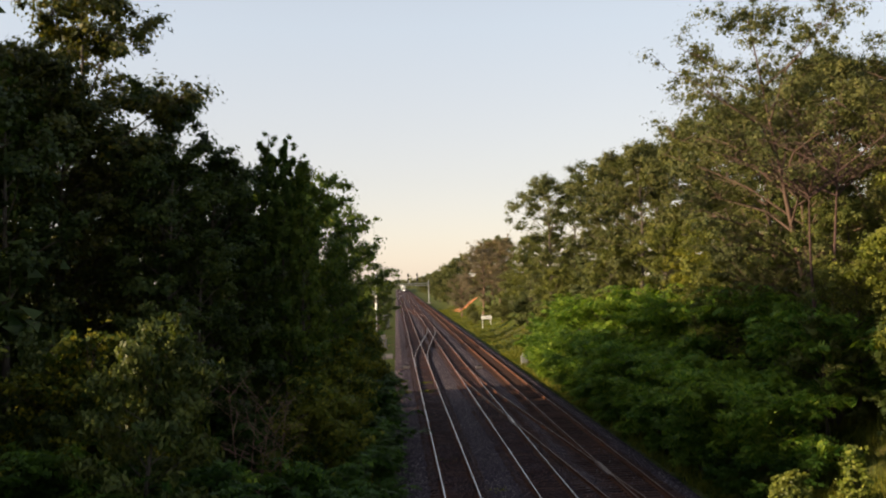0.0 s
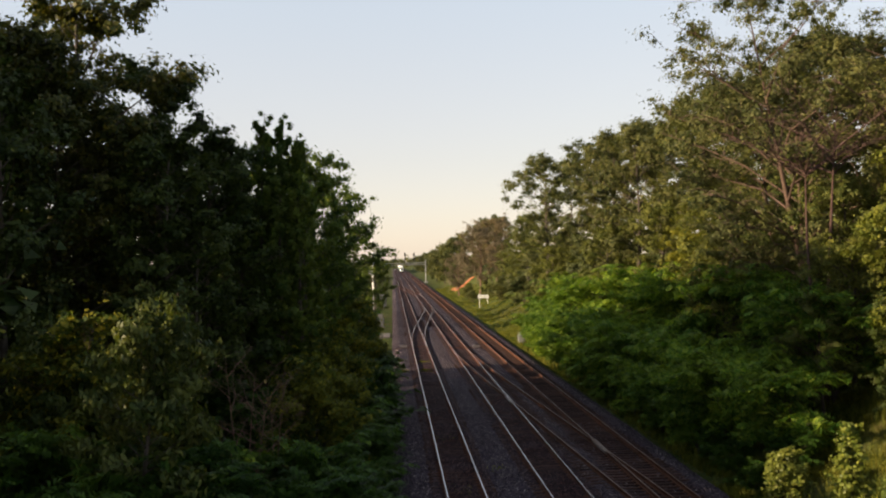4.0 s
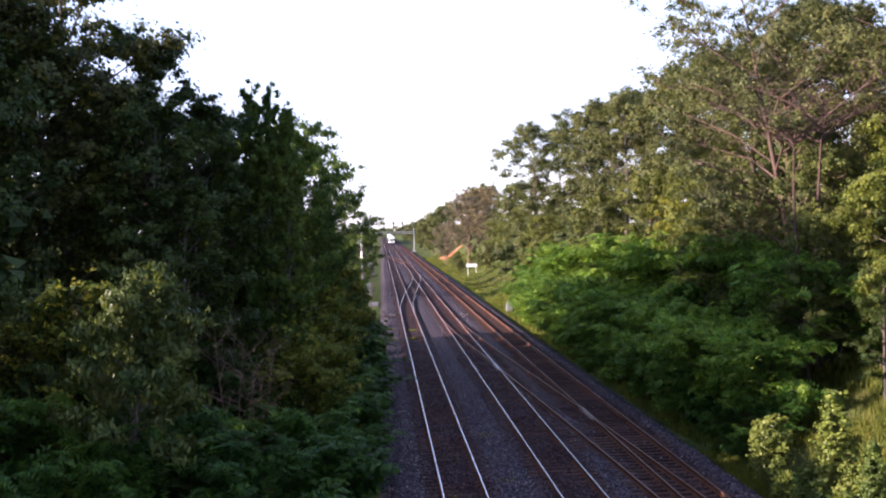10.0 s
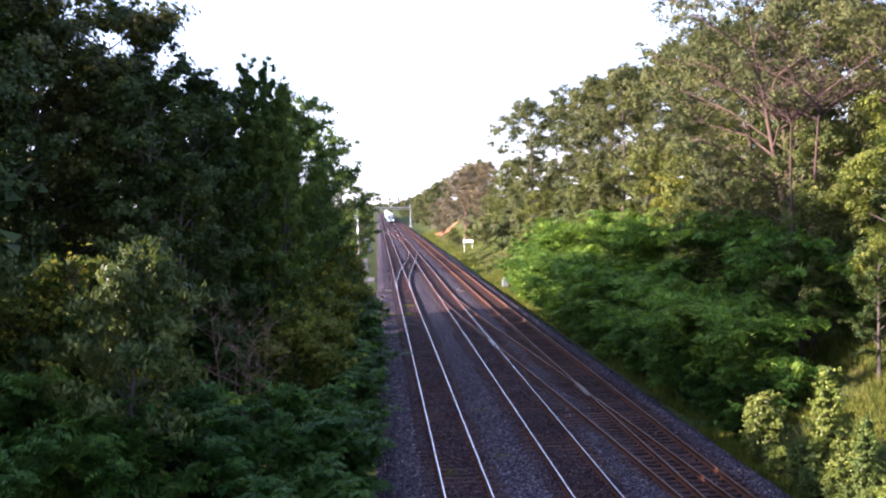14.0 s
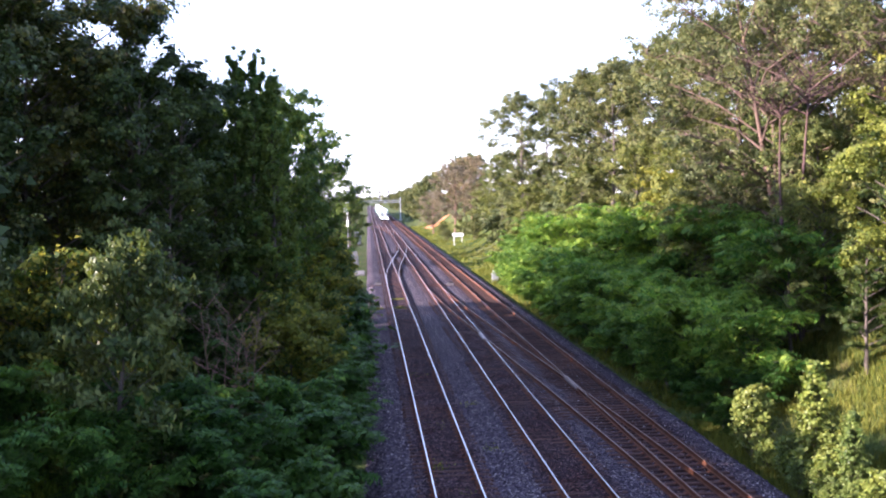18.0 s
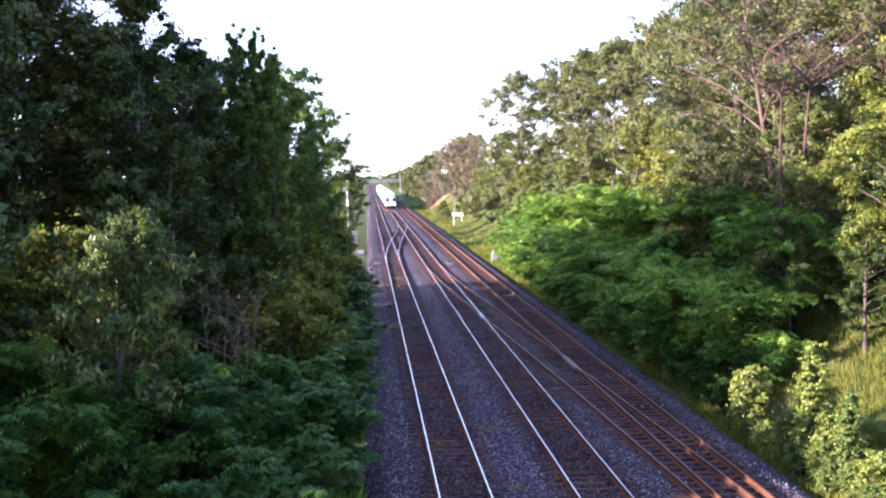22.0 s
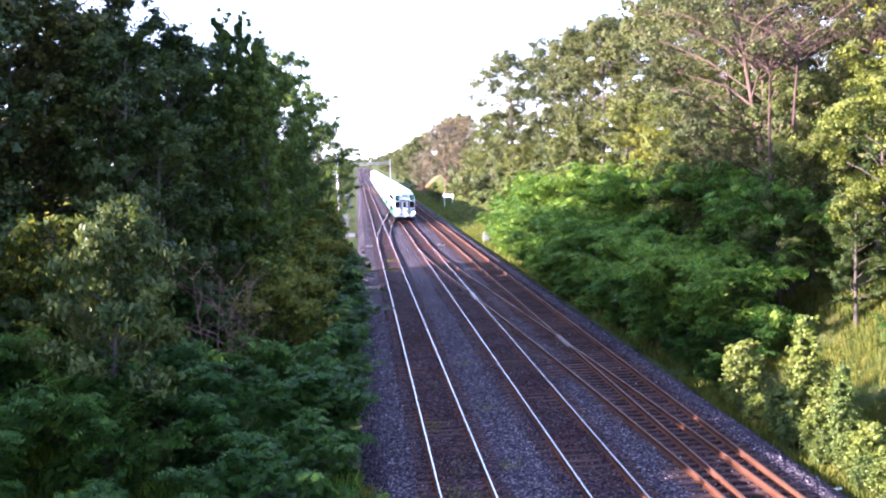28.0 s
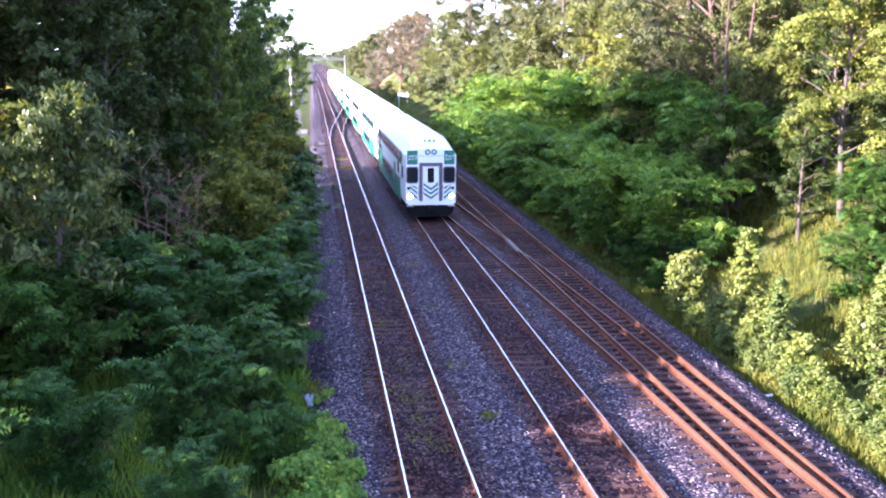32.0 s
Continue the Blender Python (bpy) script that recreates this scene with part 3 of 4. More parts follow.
LEFT, RIGHT = "trees along the cutting's low bank", "trees on the cutting's high bank"
# tall dark wood beside the main track
maple = put(make_tree("maple_tree", "tall dark green maple with a dense uneven crown", "tree", 1, 19.0, 5.0, 3.0, "round", L_MAPLE, BARK, 30, 150, 0.17, 0.72, 0.26, LEFT, twigs=8, puff=True), -14.6, 47, 185, 1.24)
dark = put(make_tree("broadleaf_tree", "dark green broadleaf tree in deep shade", "tree", 2, 16.0, 4.0, 2.0, "round", L_DARK, BARK, 28, 150, 0.17, 0.62, 0.22, LEFT, twigs=7, puff=True), -11.4, 48, 40, 1.2)
spire = put(make_tree("slender_tree", "slender dark tree with a pointed top", "tree", 3, 16.5, 2.1, 2.0, "spire", L_LACY, BARK, 60, 110, 0.14, 0.42, 0.15, LEFT, flat=1.0), -6.0, 48, 0, 0.95, 1.13)
lacy = put(make_tree("ash_tree", "ash tree with loose feathery green foliage", "tree", 4, 14.5, 3.4, 2.0, "fan", L_LACY, BARK, 30, 130, 0.22, 0.56, 0.18, LEFT, style="blade"), -5.0, 62, 0, 1.14)
thin = put(make_tree("broadleaf_tree", "distant dark green broadleaf tree", "tree", 5, 14.0, 4.0, 1.0, "round", L_DARK, BARK, 24, 60, 0.42, 0.95, 0.2, LEFT, twigs=4), -5.0, 134, 0, 0.62)
again(spire, -5.1, 48.3, 70, 0.90, 1.19)
again(spire, -4.55, 48.6, 130, 0.86, 1.20)
again(spire, -7.6, 47.6, 200, 0.88)
again(maple, -19.5, 48, 130, 1.1)
again(maple, -15.8, 43.5, 220, 1.0)
again(lacy, -17.5, 41.5, 80, 1.25)
again(maple, -14.2, 43.8, 100, 0.9)
again(dark, -9.6, 43.6, 200, 0.92)
# unseen tree, added to keep sun off the young ash
again(lacy, -17.0, 28.4, 15, 0.6)
again(dark, -8.2, 46.5, 150, 1.0)
again(lacy, -5.2, 54, 260, 1.12)
again(dark, -14.5, 57, 20, 1.1)
again(dark, -10.0, 60, 300, 1.0)
again(lacy, -4.0, 69, 120, 1.06)
again(lacy, -3.2, 76, 210, 0.9)
again(lacy, -7.5, 66, 30, 1.0)
again(dark, -8.5, 68, 80, 0.9)
again(dark, -14.8, 38.3, 240, 1.05)
# rear trees, mostly hidden, added to block sun and sky gaps in the wood
for i, (x, y, s) in enumerate([(-15, 51, 0.95), (-16, 62, 1.0), (-13.5, 68, 0.95), (-12.5, 75.5, 0.85), (-20, 58, 1.15), (-25, 50, 1.15), (-11.5, 54, 0.9), (-8.0, 42.0, 0.72), (-21, 42, 1.0)]):
    again(dark if y < 56 else thin, x, y, 73 * i, s if y < 56 else 1.14 * s)
# unseen trees added along the low bank towards the bridge, shading what's before them
for i, (x, y, s) in enumerate([(-17.5, 34.5, 1.45), (-21, 37.5, 1.6), (-24, 34, 1.45), (-25, 39, 1.6), (-17, 29.5, 0.72), (-20.5, 26.5, 0.64), (-16.5, 23.0, 0.64), (-20, 20.0, 0.5), (-19.0, 13.0, 0.42), (-23, 16, 0.5), (-24, 24, 0.6)]):
    tagged(again(thin, x, y, 61 * i + 20, s), "dark green broadleaf tree added out of view by the bridge for shade")
# three inner trees added so that less sun passes the wood
again(dark, -7.5, 57, 10, 0.8)
again(dark, -7.2, 63, 95, 0.77)
again(dark, -7.0, 69.5, 170, 0.72)
again(dark, -3.1, 160, 10, 0.74)
again(dark, -3.4, 176, 110, 0.7)
again(lacy, -3.4, 56, 330, 0.78)
for i, (x, y, s) in enumerate([(-9, 138, 0.8), (-6.0, 152, 0.66), (-12, 162, 0.8), (-8.5, 205, 0.5), (-11, 218, 0.55), (-7, 245, 0.5), (-9, 262, 0.55), (-6.5, 290, 0.55), (-7, 320, 0.6), (-6, 360, 0.7), (-11, 380, 0.85), (-6, 410, 0.7), (-9, 450, 0.8), (-6, 490, 0.75)]):
    again(thin, x, y, 47 * i, s)
for i in range(16):
    again(thin, -7 - 6 * (i % 3), 530 + 38 * i, 61 * i, 0.8)

# the high bank: sumac thicket below, oaks and a mixed wood above
oak = put(make_tree("oak_tree", "large spreading oak with olive green leaves and forked trunk", "tree", 11, 19.5, 7.6, 4.0, "oak", L_OAK, REDBARK, 44, 180, 0.13, 0.76, 0.27, RIGHT, lean=(-0.6, 0), bare=0.06, twigs=9, stems=2, puff=True), 22.2, 50.5, 0, 1.0, 1.08)
wood = put(make_tree("oak_tree", "tall oak with an uneven olive green crown", "tree", 12, 18.5, 5.2, 5.0, "oak", L_OAK, BARK, 30, 140, 0.19, 0.80, 0.24, RIGHT, twigs=7, puff=True), 25.0, 108, 0)
gold = put(make_tree("young_tree", "young tree with yellow-green sunlit leaves", "tree", 13, 10.5, 3.6, 2.6, "round", L_YELLOW, BARK, 26, 200, 0.12, 0.5, 0.15, RIGHT, twigs=7, flat=0.5, puff=True), 21.0, 36.5, 0)
mixed_tree = put(make_tree("broadleaf_tree", "medium green broadleaf tree with loose crown", "tree", 14, 12.0, 4.0, 2.0, "round", L_MIXED, BARK, 28, 140, 0.15, 0.64, 0.18, RIGHT, twigs=7, puff=True), 23, 66, 0)
brown = put(make_tree("browned_tree", "half-dead tree with brownish thin foliage and bare trunk", "tree", 15, 14.5, 5.2, 3.5, "oak", L_BROWN, TWIG, 36, 120, 0.19, 0.95, 0.22, RIGHT, bare=0.12), 19.4, 220, 0, 1.14)
again(oak, 23.5, 60, 150, 0.92)
again(oak, 29.0, 47, 70, 0.95)
for i, (x, y, s) in enumerate([(21.0, 132, 1.14), (25, 122, 1.04), (24.0, 96, 0.98), (26.5, 86, 1.0), (26, 74, 0.95), (31, 66, 1.05), (32, 92, 1.05), (30, 112, 1.05), (30, 136, 1.0), (27.5, 60, 0.95), (34, 54, 1.1), (29, 79, 1.0), (27, 102, 1.0), (25.5, 140, 1.0)]):
    again(wood, x, y, 67 * i + 20, s)
for i, (x, y, s) in enumerate([(22.5, 163, 0.9), (23.5, 178, 0.95), (24, 150, 1.05), (22.5, 82, 0.85), (21.5, 98, 0.8), (19.5, 118, 0.75), (24, 54, 0.9), (22, 47, 0.8), (26.5, 40, 0.95), (20.5, 60, 0.72), (27, 195, 1.1), (31, 52, 1.3), (35, 66, 1.45), (33, 84, 1.4)]):
    again(mixed_tree, x, y, 81 * i, s)
again(gold, 24.5, 37, 130, 1.15)
# dark leaves stand in for the shade below the yellow-green crowns
again(dark, 19.7, 37.5, 30, 0.40)
again(dark, 22.6, 35.0, 160, 0.44)
again(dark, 23.0, 42.0, 260, 0.55)
again(gold, 22.0, 72, 220, 0.75)
again(brown, 24.5, 230, 100, 1.05)
again(brown, 17.2, 258, 200, 0.8)
farwood = put(make_tree("broadleaf_tree", "distant olive green broadleaf tree", "tree", 16, 12.0, 4.2, 1.0, "round", L_OAK, BARK, 24, 60, 0.42, 0.95, 0.18, RIGHT, twigs=4), 30, 270, 0, 1.3)
for i, (x, y, s) in enumerate([(26, 262, 1.25), (28, 285, 1.3), (19.5, 318, 1.3), (24, 335, 1.3), (19, 360, 1.15), (25, 400, 1.3), (18.5, 415, 1.1), (22, 445, 1.2), (19.5, 480, 1.1), (26, 500, 1.3), (22, 560, 1.2), (27, 640, 1.3), (20, 700, 1.1), (26, 760, 1.2), (20, 830, 1.1), (28, 900, 1.2)]):
    again(farwood, x, y, 59 * i, s)

SUMAC = "sumac bushes on the bank"
sumac = put(make_tree("sumac_bush", "bright green sumac bush with layered feathery leaves", "bush", 21, 5.0, 3.1, 0.4, "fan", L_SUMAC, BARK, 28, 5, 0.22, 0.66, 0.09, SUMAC, stems=4, twigs=7, style="frond"), 15.8, 46, 0)
spots = [(16.6, 41, .9), (20, 44, 1.1), (16.2, 51, 1.0), (20.3, 52, 1.15), (16, 57, .95), (20.3, 60, 1.2), (16, 63, 1.0), (20.3, 68, 1.2), (16, 69, 1.0), (20.0, 76, 1.2),
         (16.2, 75.5, .98), (19.8, 84, 1.2), (16.2, 82, .95), (19.6, 92, 1.15), (16.3, 89, .95), (19.2, 100, 1.1), (16.2, 96, .92), (18.8, 108, 1.0), (16.0, 103, .85), (17.6, 115, .85), (15.4, 109, .7), (14.7, 47.5, .62), (14.6, 53.5, .66), (14.5, 59.5, .7), (14.5, 65.5, .7), (14.5, 71.5, .7), (14.6, 77.5, .7), (14.6, 84, .7), (14.6, 90.5, .68), (14.7, 97, .64), (14.9, 103.5, .6), (18.5, 124, .7), (20.5, 118, .9)]
for i, (x, y, s) in enumerate(spots):
    again(sumac, x, y, 53 * i + 10, s)
POPLAR = "poplar saplings by the ballast"
poplar = put(make_tree("poplar_sapling", "light yellow-green poplar sapling in evening sun", "bush", 31, 4.75, 0.85, 0.15, "poplar", L_POPLAR, BARK, 60, 26, 0.115, 0.36, 0.035, POPLAR, twigs=4, style="round"), 14.3, 30.5, 0)
broad = put(make_tree("poplar_sapling", "broad yellow-green poplar sapling in evening sun", "bush", 32, 3.0, 1.0, 0.1, "poplar", L_POPLAR, BARK, 60, 26, 0.11, 0.36, 0.03, POPLAR, stems=3, twigs=4, style="round"), 13.95, 34.9, 0)
for i, (x, y, s, tl) in enumerate([(14.5, 28.4, .72, 1), (16.4, 25.6, .86, 1), (16.9, 24.2, .9, 1.05), (15.9, 26.4, .6, 1)]):
    again(poplar, x, y, 71 * i, s, tl)
for i, (x, y, s, tl) in enumerate([(14.0, 31.6, .8, .8), (14.1, 29.2, .75, .8), (14.7, 29.6, .9, .85), (14.4, 26.6, .75, .9), (14.2, 27.6, .6, .8), (14.3, 24.6, .55, .75), (14.25, 23.2, .5, .75), (14.6, 22.3, .55, .75), (14.5, 21.0, .5, .75), (15.3, 23.6, .55, .8), (15.6, 22.0, .6, .8), (16.2, 23.0, .7, .9), (13.8, 33.3, .55, .8), (13.85, 30.6, .6, .75), (13.9, 28.3, .6, .75), (13.95, 26.0, .55, .75), (14.1, 25.2, .6, .8), (14.2, 22.0, .5, .75), (14.0, 20.3, .5, .75), (14.3, 19.3, .55, .75), (13.95, 21.3, .45, .75), (14.6, 18.3, .55, .8)]):
    again(broad, x, y, 83 * i, s, tl)
for i, (x, y, s) in enumerate([(-6.9, 17.2, .5), (-8.1, 17.0, .5)]):
    again(sumac, x, y, 61 * i, s)

# low fringe of shrubs beside the main track
FRINGE = "shrubs beside the main track"
shrub = put(make_tree("shrub", "dense green shrub with layered leaves beside the ballast", "bush", 41, 3.4, 1.9, 0.2, "fan", L_SHRUB, BARK, 28, 6, 0.135, 0.42, 0.05, FRINGE, stems=4, twigs=6, style="frond"), -1.5, 30, 0)
farshrub = put(make_tree("shrub", "dense green shrub at the foot of the wood", "bush", 44, 3.4, 1.9, 0.2, "fan", L_SHRUB, BARK, 24, 3, 0.22, 0.5, 0.05, FRINGE, stems=3, twigs=5, style="frond"), -1.3, 48, 0)
tallshrub = put(make_tree("tall_shrub", "tall leafy shrub at the wood's edge, leaves tinted yellow as if sunlit", "bush", 42, 6.5, 2.2, 0.6, "round", L_GOLDEN, BARK, 30, 130, 0.155, 0.5, 0.08, FRINGE, stems=3, twigs=5), -3.0, 47, 0)
ashling = put(make_tree("young_ash_tree", "young ash with pale green leaves catching light", "tree", 43, 7.9, 2.1, 0.8, "round", L_ASH, BARK, 36, 110, 0.21, 0.42, 0.09, LEFT, stems=2, twigs=6, style="blade"), -7.0, 26, 0)
for i, (x, y, s) in enumerate([(-1.75, 25.8, .84), (-3.7, 28.0, 1.08), (-1.4, 34, .95), (-3.5, 33, 1.15), (-1.4, 38.2, 1.0), (-1.4, 43, 1.0), (-1.3, 53, 1.0), (-1.2, 58, 1.0), (-1.4, 64, 1.0), (-1.3, 70, .95), (-1.5, 76, .9),
                               (-2.8, 22.6, .85), (-6.5, 25.0, 1.08), (-5.4, 20.8, .8), (-9.0, 21.6, .95), (-9.8, 25.6, 1.15), (-10.6, 18.6, .95), (-0.9, 22.3, .5), (-2.4, 18.8, .6), (-7.3, 18.0, .6), (-6.2, 29.6, 1.1), (-8.6, 29.4, 1.2), (-1.6, 30.2, .85)]):
    again(shrub if y < 45 else farshrub, x, y, 67 * i, s)
for i, (x, y, s) in enumerate([(-3.2, 54, 1.05), (-3.0, 61, 1.1), (-2.9, 68, 1.1), (-2.8, 75, 1.0), (-3.2, 38.5, .95), (-8.8, 34.5, 1.0), (-9.5, 30, 1.1), (-2.8, 82, .85)]):
    again(tallshrub, x, y, 97 * i, s)

# shrubs added out of view to keep the sun off the near growth
for i, (x, y, s) in enumerate([(-11.7, 24.2, 1.0), (-12.6, 17, .8), (-12.8, 21, .85), (-13, 13, .75), (-14, 25.2, .95), (-14.8, 19, .9)]):
    again(tallshrub, x, y, 77 * i, s)
for i in range(9):                             # bushes line the bank farther along
    again(farshrub, -2.9 - 0.5 * (i % 2), 132 + 8.5 * i, 51 * i, 0.42 + 0.08 * (i % 3))
again(ashling, -9.9, 30.5, 140, 0.9)
# the next two are out of view, added for their shade
again(ashling, -11.4, 22.0, 250, 0.66)
again(ashling, -13.0, 27, 30, 0.95)
again(ashling, -9.4, 38, 300, 1.0)
for i, (x, y, s) in enumerate([(-2.2, 87, .55), (-2.4, 92, .5), (-2.0, 98, .42), (-2.6, 103, .5), (-2.3, 109, .5), (-2.6, 115, .55), (-3.0, 121, .6), (-3.4, 127, .7), (-4.6, 95, .6), (-5, 110, .6), (-8.4, 35.5, 1.0), (-5.4, 41, 1.1), (-8.2, 43, 1.2), (-5.2, 46, 1.1), (-5.0, 52, 1.1), (-5.2, 58, 1.1), (-5, 64, 1.1), (-5, 70, 1.1), (-10.5, 36, 1.2), (-11, 42, 1.2), (20.5, 33.5, .9), (19, 28, .8), (21.5, 29, 1.0), (18.5, 31, .7), (14.3, 41.2, .55), (14.2, 38.6, .45), (14.5, 44.6, .6), (15.9, 38.6, .6), (17.8, 24, .8), (20, 25, 1.0)]):
    again(shrub if y < 45 else farshrub, x, y, 39 * i, s)
# bank shrubs under the tall trees, dead wood
under = put(make_tree("bank_shrub", "olive green shrub under the tall trees", "bush", 51, 6.0, 3.0, 0.4, "round", L_OAK, BARK, 26, 60, 0.24, 0.65, 0.09, RIGHT, stems=3, twigs=5), 25, 44, 0)
for i, (x, y, s) in enumerate([(29, 38, 1.1), (32, 46, 1.2), (27, 52, 1.0), (31, 58, 1.2), (26, 63, 1.0), (30, 72, 1.2), (25, 78, 1.0), (29, 84, 1.2), (25, 90, 1.0), (29, 100, 1.2), (24, 105, 1.0), (28, 118, 1.2), (23, 114, 1.0), (24, 128, 1.1), (22, 143, 1.1), (27, 150, 1.3), (21, 156, 1.0), (24, 170, 1.2), (20, 186, .9), (24, 205, 1.2), (36, 60, 1.3), (37, 80, 1.3), (36, 100, 1.3), (35, 125, 1.3), (34, 42, 1.3), (17.4, 213, .5), (18.2, 240, .6), (17.6, 228, .4), (19.5, 205, .7)]):
    again(under, x, y, 77 * i, s)
deadbush = put(make_tree("dead_shrub", "bare reddish dead shrub at the wood's edge", "bush", 61, 6.5, 1.9, 1.5, "fan", L_BROWN, TWIG, 30, 0, 0.2, 0.4, 0.05, stems=3, twigs=8), -5.4, 35.6, 0, 1.05)
again(deadbush, -9.6, 30.5, 120, 1.1)
again(deadbush, -4.6, 36.4, 210, 0.9)
deadtree = put(make_tree("dead_tree", "dead tree with forked trunk and bare reddish branches among the oaks", "tree", 62, 14.8, 4.6, 12.2, "fan", L_BROWN, DEADWOOD, 26, 0, 0.2, 0.4, 0.20, stems=2, twigs=14), 19.9, 44.5, 40, 1.0)
again(mixed_tree, 18.9, 42.6, 70, 0.52)
again(mixed_tree, 20.6, 43.4, 210, 0.62)
again(deadtree, 25.5, 44, 150, 0.7)

# ---- signals, signs and boxes beside the tracks ----
def signal_bridge():
    y = 429.0
    t = thing("signal_bridge", (0, y, 0), "steel signal bridge over the tracks with four signal masts", "signal bridge")
    for x, h in ((-9.0, 8.2), (14.3, 9.4)):
        bm = rod((x, 0, -0.9), (x, 0, h), 0.22, 0.16, 10)
        box((1.4, 1.4, 0.6), (x, 0, -0.6), 0.03, bm)
        part("post", bm, GALV, t, "pale steel post on a concrete foot")
    for z in (7.1, 8.0):
        for dy in (-0.5, 0.5):
            part("chord", box((23.3, 0.14, 0.16), (2.65, dy, z), 0.02), GALV, t)
    for i in range(16):
        x = -8.6 + i * 1.45
        part("brace", rod((x, -0.5, 7.1), (x + 1.45, -0.5, 8.0), 0.05, sides=5), GALV, t)
        part("brace", rod((x, 0.5, 8.0), (x + 1.45, 0.5, 7.1), 0.05, sides=5), GALV, t)
    part("walkway", box((22.6, 1.0, 0.05), (2.65, 0, 8.1), 0.01), GALV, t)
    for x in (-4.0, 1.2, 5.4, 9.3):
        m = part("signal_mast", rod((x, -0.2, 8.1), (x, -0.2, 12.6), 0.09), DARKGREY, t)
        for z in (11.7, 9.7):
            bm = box((0.62, 0.12, 1.5), (x, -0.36, z), 0.05)
            for dz in (-0.45, 0, 0.45):
                rod((x, -0.42, z + dz), (x, -0.72, z + dz), 0.15, 0.17, 10, bm)
            part("signal_head", bm, BLACK, m, "black signal head with three hooded lamps")
            part("lamp", rod((x, -0.42, z - 0.45), (x, -0.45, z - 0.45), 0.10, sides=10), REDLAMP, m, "glowing red lamp")
    return t


def white_sign():
    x0, x1, y = 17.05, 18.65, 195.0
    g = float(ground_z(17.8, y))
    t = thing("trackside_sign", (0, y, 0), "blank white board on two posts in the grass", "sign")
    part("board", box((2.15, 0.05, 0.62), (17.85, 0, 1.62), 0.012), WHITE, t)
    for x in (x0, x1):
        part("post", box((0.12, 0.09, 2.12 - g + 0.4), (x, 0.075, (2.12 + g - 0.4) / 2), 0.01), WHITE, t)
    for i in range(4):
        part("bar", box((0.32, 0.006, 0.10), (17.2 + i * 0.42, -0.029, 1.62)), GALV, t, "worn grey lettering")


def antenna_mast():
    x, y = -3.05, 150.0
    g = float(ground_z(x, y))
    t = thing("antenna_mast", (x, y, g), "slender antenna mast with pale sections beside the track", "mast")
    part("pole", rod((0, 0, -0.2), (0, 0, 14.5), 0.07, 0.05, 8), GALV, t)
    part("whip", rod((0, 0, 14.4), (-0.12, 0, 18.2), 0.03, 0.015, 6), DARKGREY, t)
    for z, h, r in ((5.2, 1.2, 0.14), (7.2, 0.8, 0.13), (9.0, 1.5, 0.15), (10.9, 0.7, 0.12), (12.4, 1.1, 0.10)):
        part("sleeve", rod((0, 0, z), (0, 0, z + h), r, sides=10), WHITE, t, "white sleeve")
    part("equipment_box", box((0.9, 0.3, 0.55), (-0.25, -0.1, 7.9), 0.03), GALV, t)


def case_box(name, x, y, size, mat, label, turn=0.0):
    g = float(ground_z(x, y))
    w, d, h = size
    t = thing(name, pose(x, y, g, 0, 0, turn), label, "equipment box")
    part("plinth", box((w * 1.15, d * 1.2, 0.35), (0, 0, 0.05), 0.02), CONCRETE, t)
    body = part("body", box((w, d, h), (0, 0, 0.2 + h / 2), 0.02), mat, t)
    part("lid", box((w * 1.12, d * 1.14, 0.07), (0, 0, 0.235 + h), 0.02), mat, t)
    part("junction_box", box((w * 0.7, d * 0.6, h * 0.42), (0, 0, 0.28 + h * 1.21), 0.03), mat, t)
    door = part("door", box((w * 0.82, 0.03, h * 0.82), (0, -d / 2 - 0.012, 0.22 + h / 2), 0.008), mat, t)
    part("handle", box((0.03, 0.03, 0.14), (w * 0.3, -d / 2 - 0.04, 0.22 + h / 2), 0.006), DARKGREY, door)
    return t


def switch_machine(x, y, side):
    t = thing("switch_machine", (x, y, -0.22), "low dark switch machine on long sleepers beside the rail", "switch machine", "switch machines")
    part("motor_case", box((0.75, 0.42, 0.26), (0, 0, 0.17), 0.04), DARKGREY, t)
    part("cover", box((0.42, 0.36, 0.10), (0.1, 0, 0.33), 0.03), BLACK, t)
    part("throw_rod", rod((side * 0.35, 0, 0.08), (side * 2.4, 0, 0.08), 0.022, sides=6), RUST, t, "steel rod between the rails")
    part("long_sleeper", box((2.2, 0.24, 0.12), (0.2, -0.35, -0.01), 0.01), TIE, t)


signal_bridge()
white_sign()
antenna_mast()
case_box("relay_case", 14.35, 111, (0.75, 0.5, 0.8), GALV, "small pale grey relay case at the edge of the ballast")
case_box("signal_cabinet", -2.3, 206, (1.6, 1.2, 1.9), WEATHERED, "grey metal signal cabinet beside the main track")
case_box("signal_cabinet", -2.0, 146, (1.0, 0.8, 1.3), WEATHERED, "pale metal signal cabinet beside the main track")
part("pad_slab", box((1.5, 7.0, 0.16), (0, 0, 0), 0.03), CONCRETE,
     thing("concrete_pad", (-1.35, 130, -0.62), "pale worn concrete pad beside the ballast", "concrete slab"))
part("plate", box((0.34, 0.9, 0.05), (0, 0, 0), 0.012), BLUEGREY,
     thing("metal_plate", pose(-0.18, 27.5, -0.62, 4, 8, 12), "blue-grey metal plate lying at the ballast edge", "metal plate"))
bm = box((0.44, 0.10, 0.05), (0, 0, 0), 0.02)
box((0.16, 0.12, 0.07), (0.24, 0.03, 0.005), 0.03, bm)
part("scrap", bm, WHITE, thing("litter", pose(13.25, 26.4, -0.62, 0, 6, 20), "pale piece of litter on the ballast shoulder", "litter"))
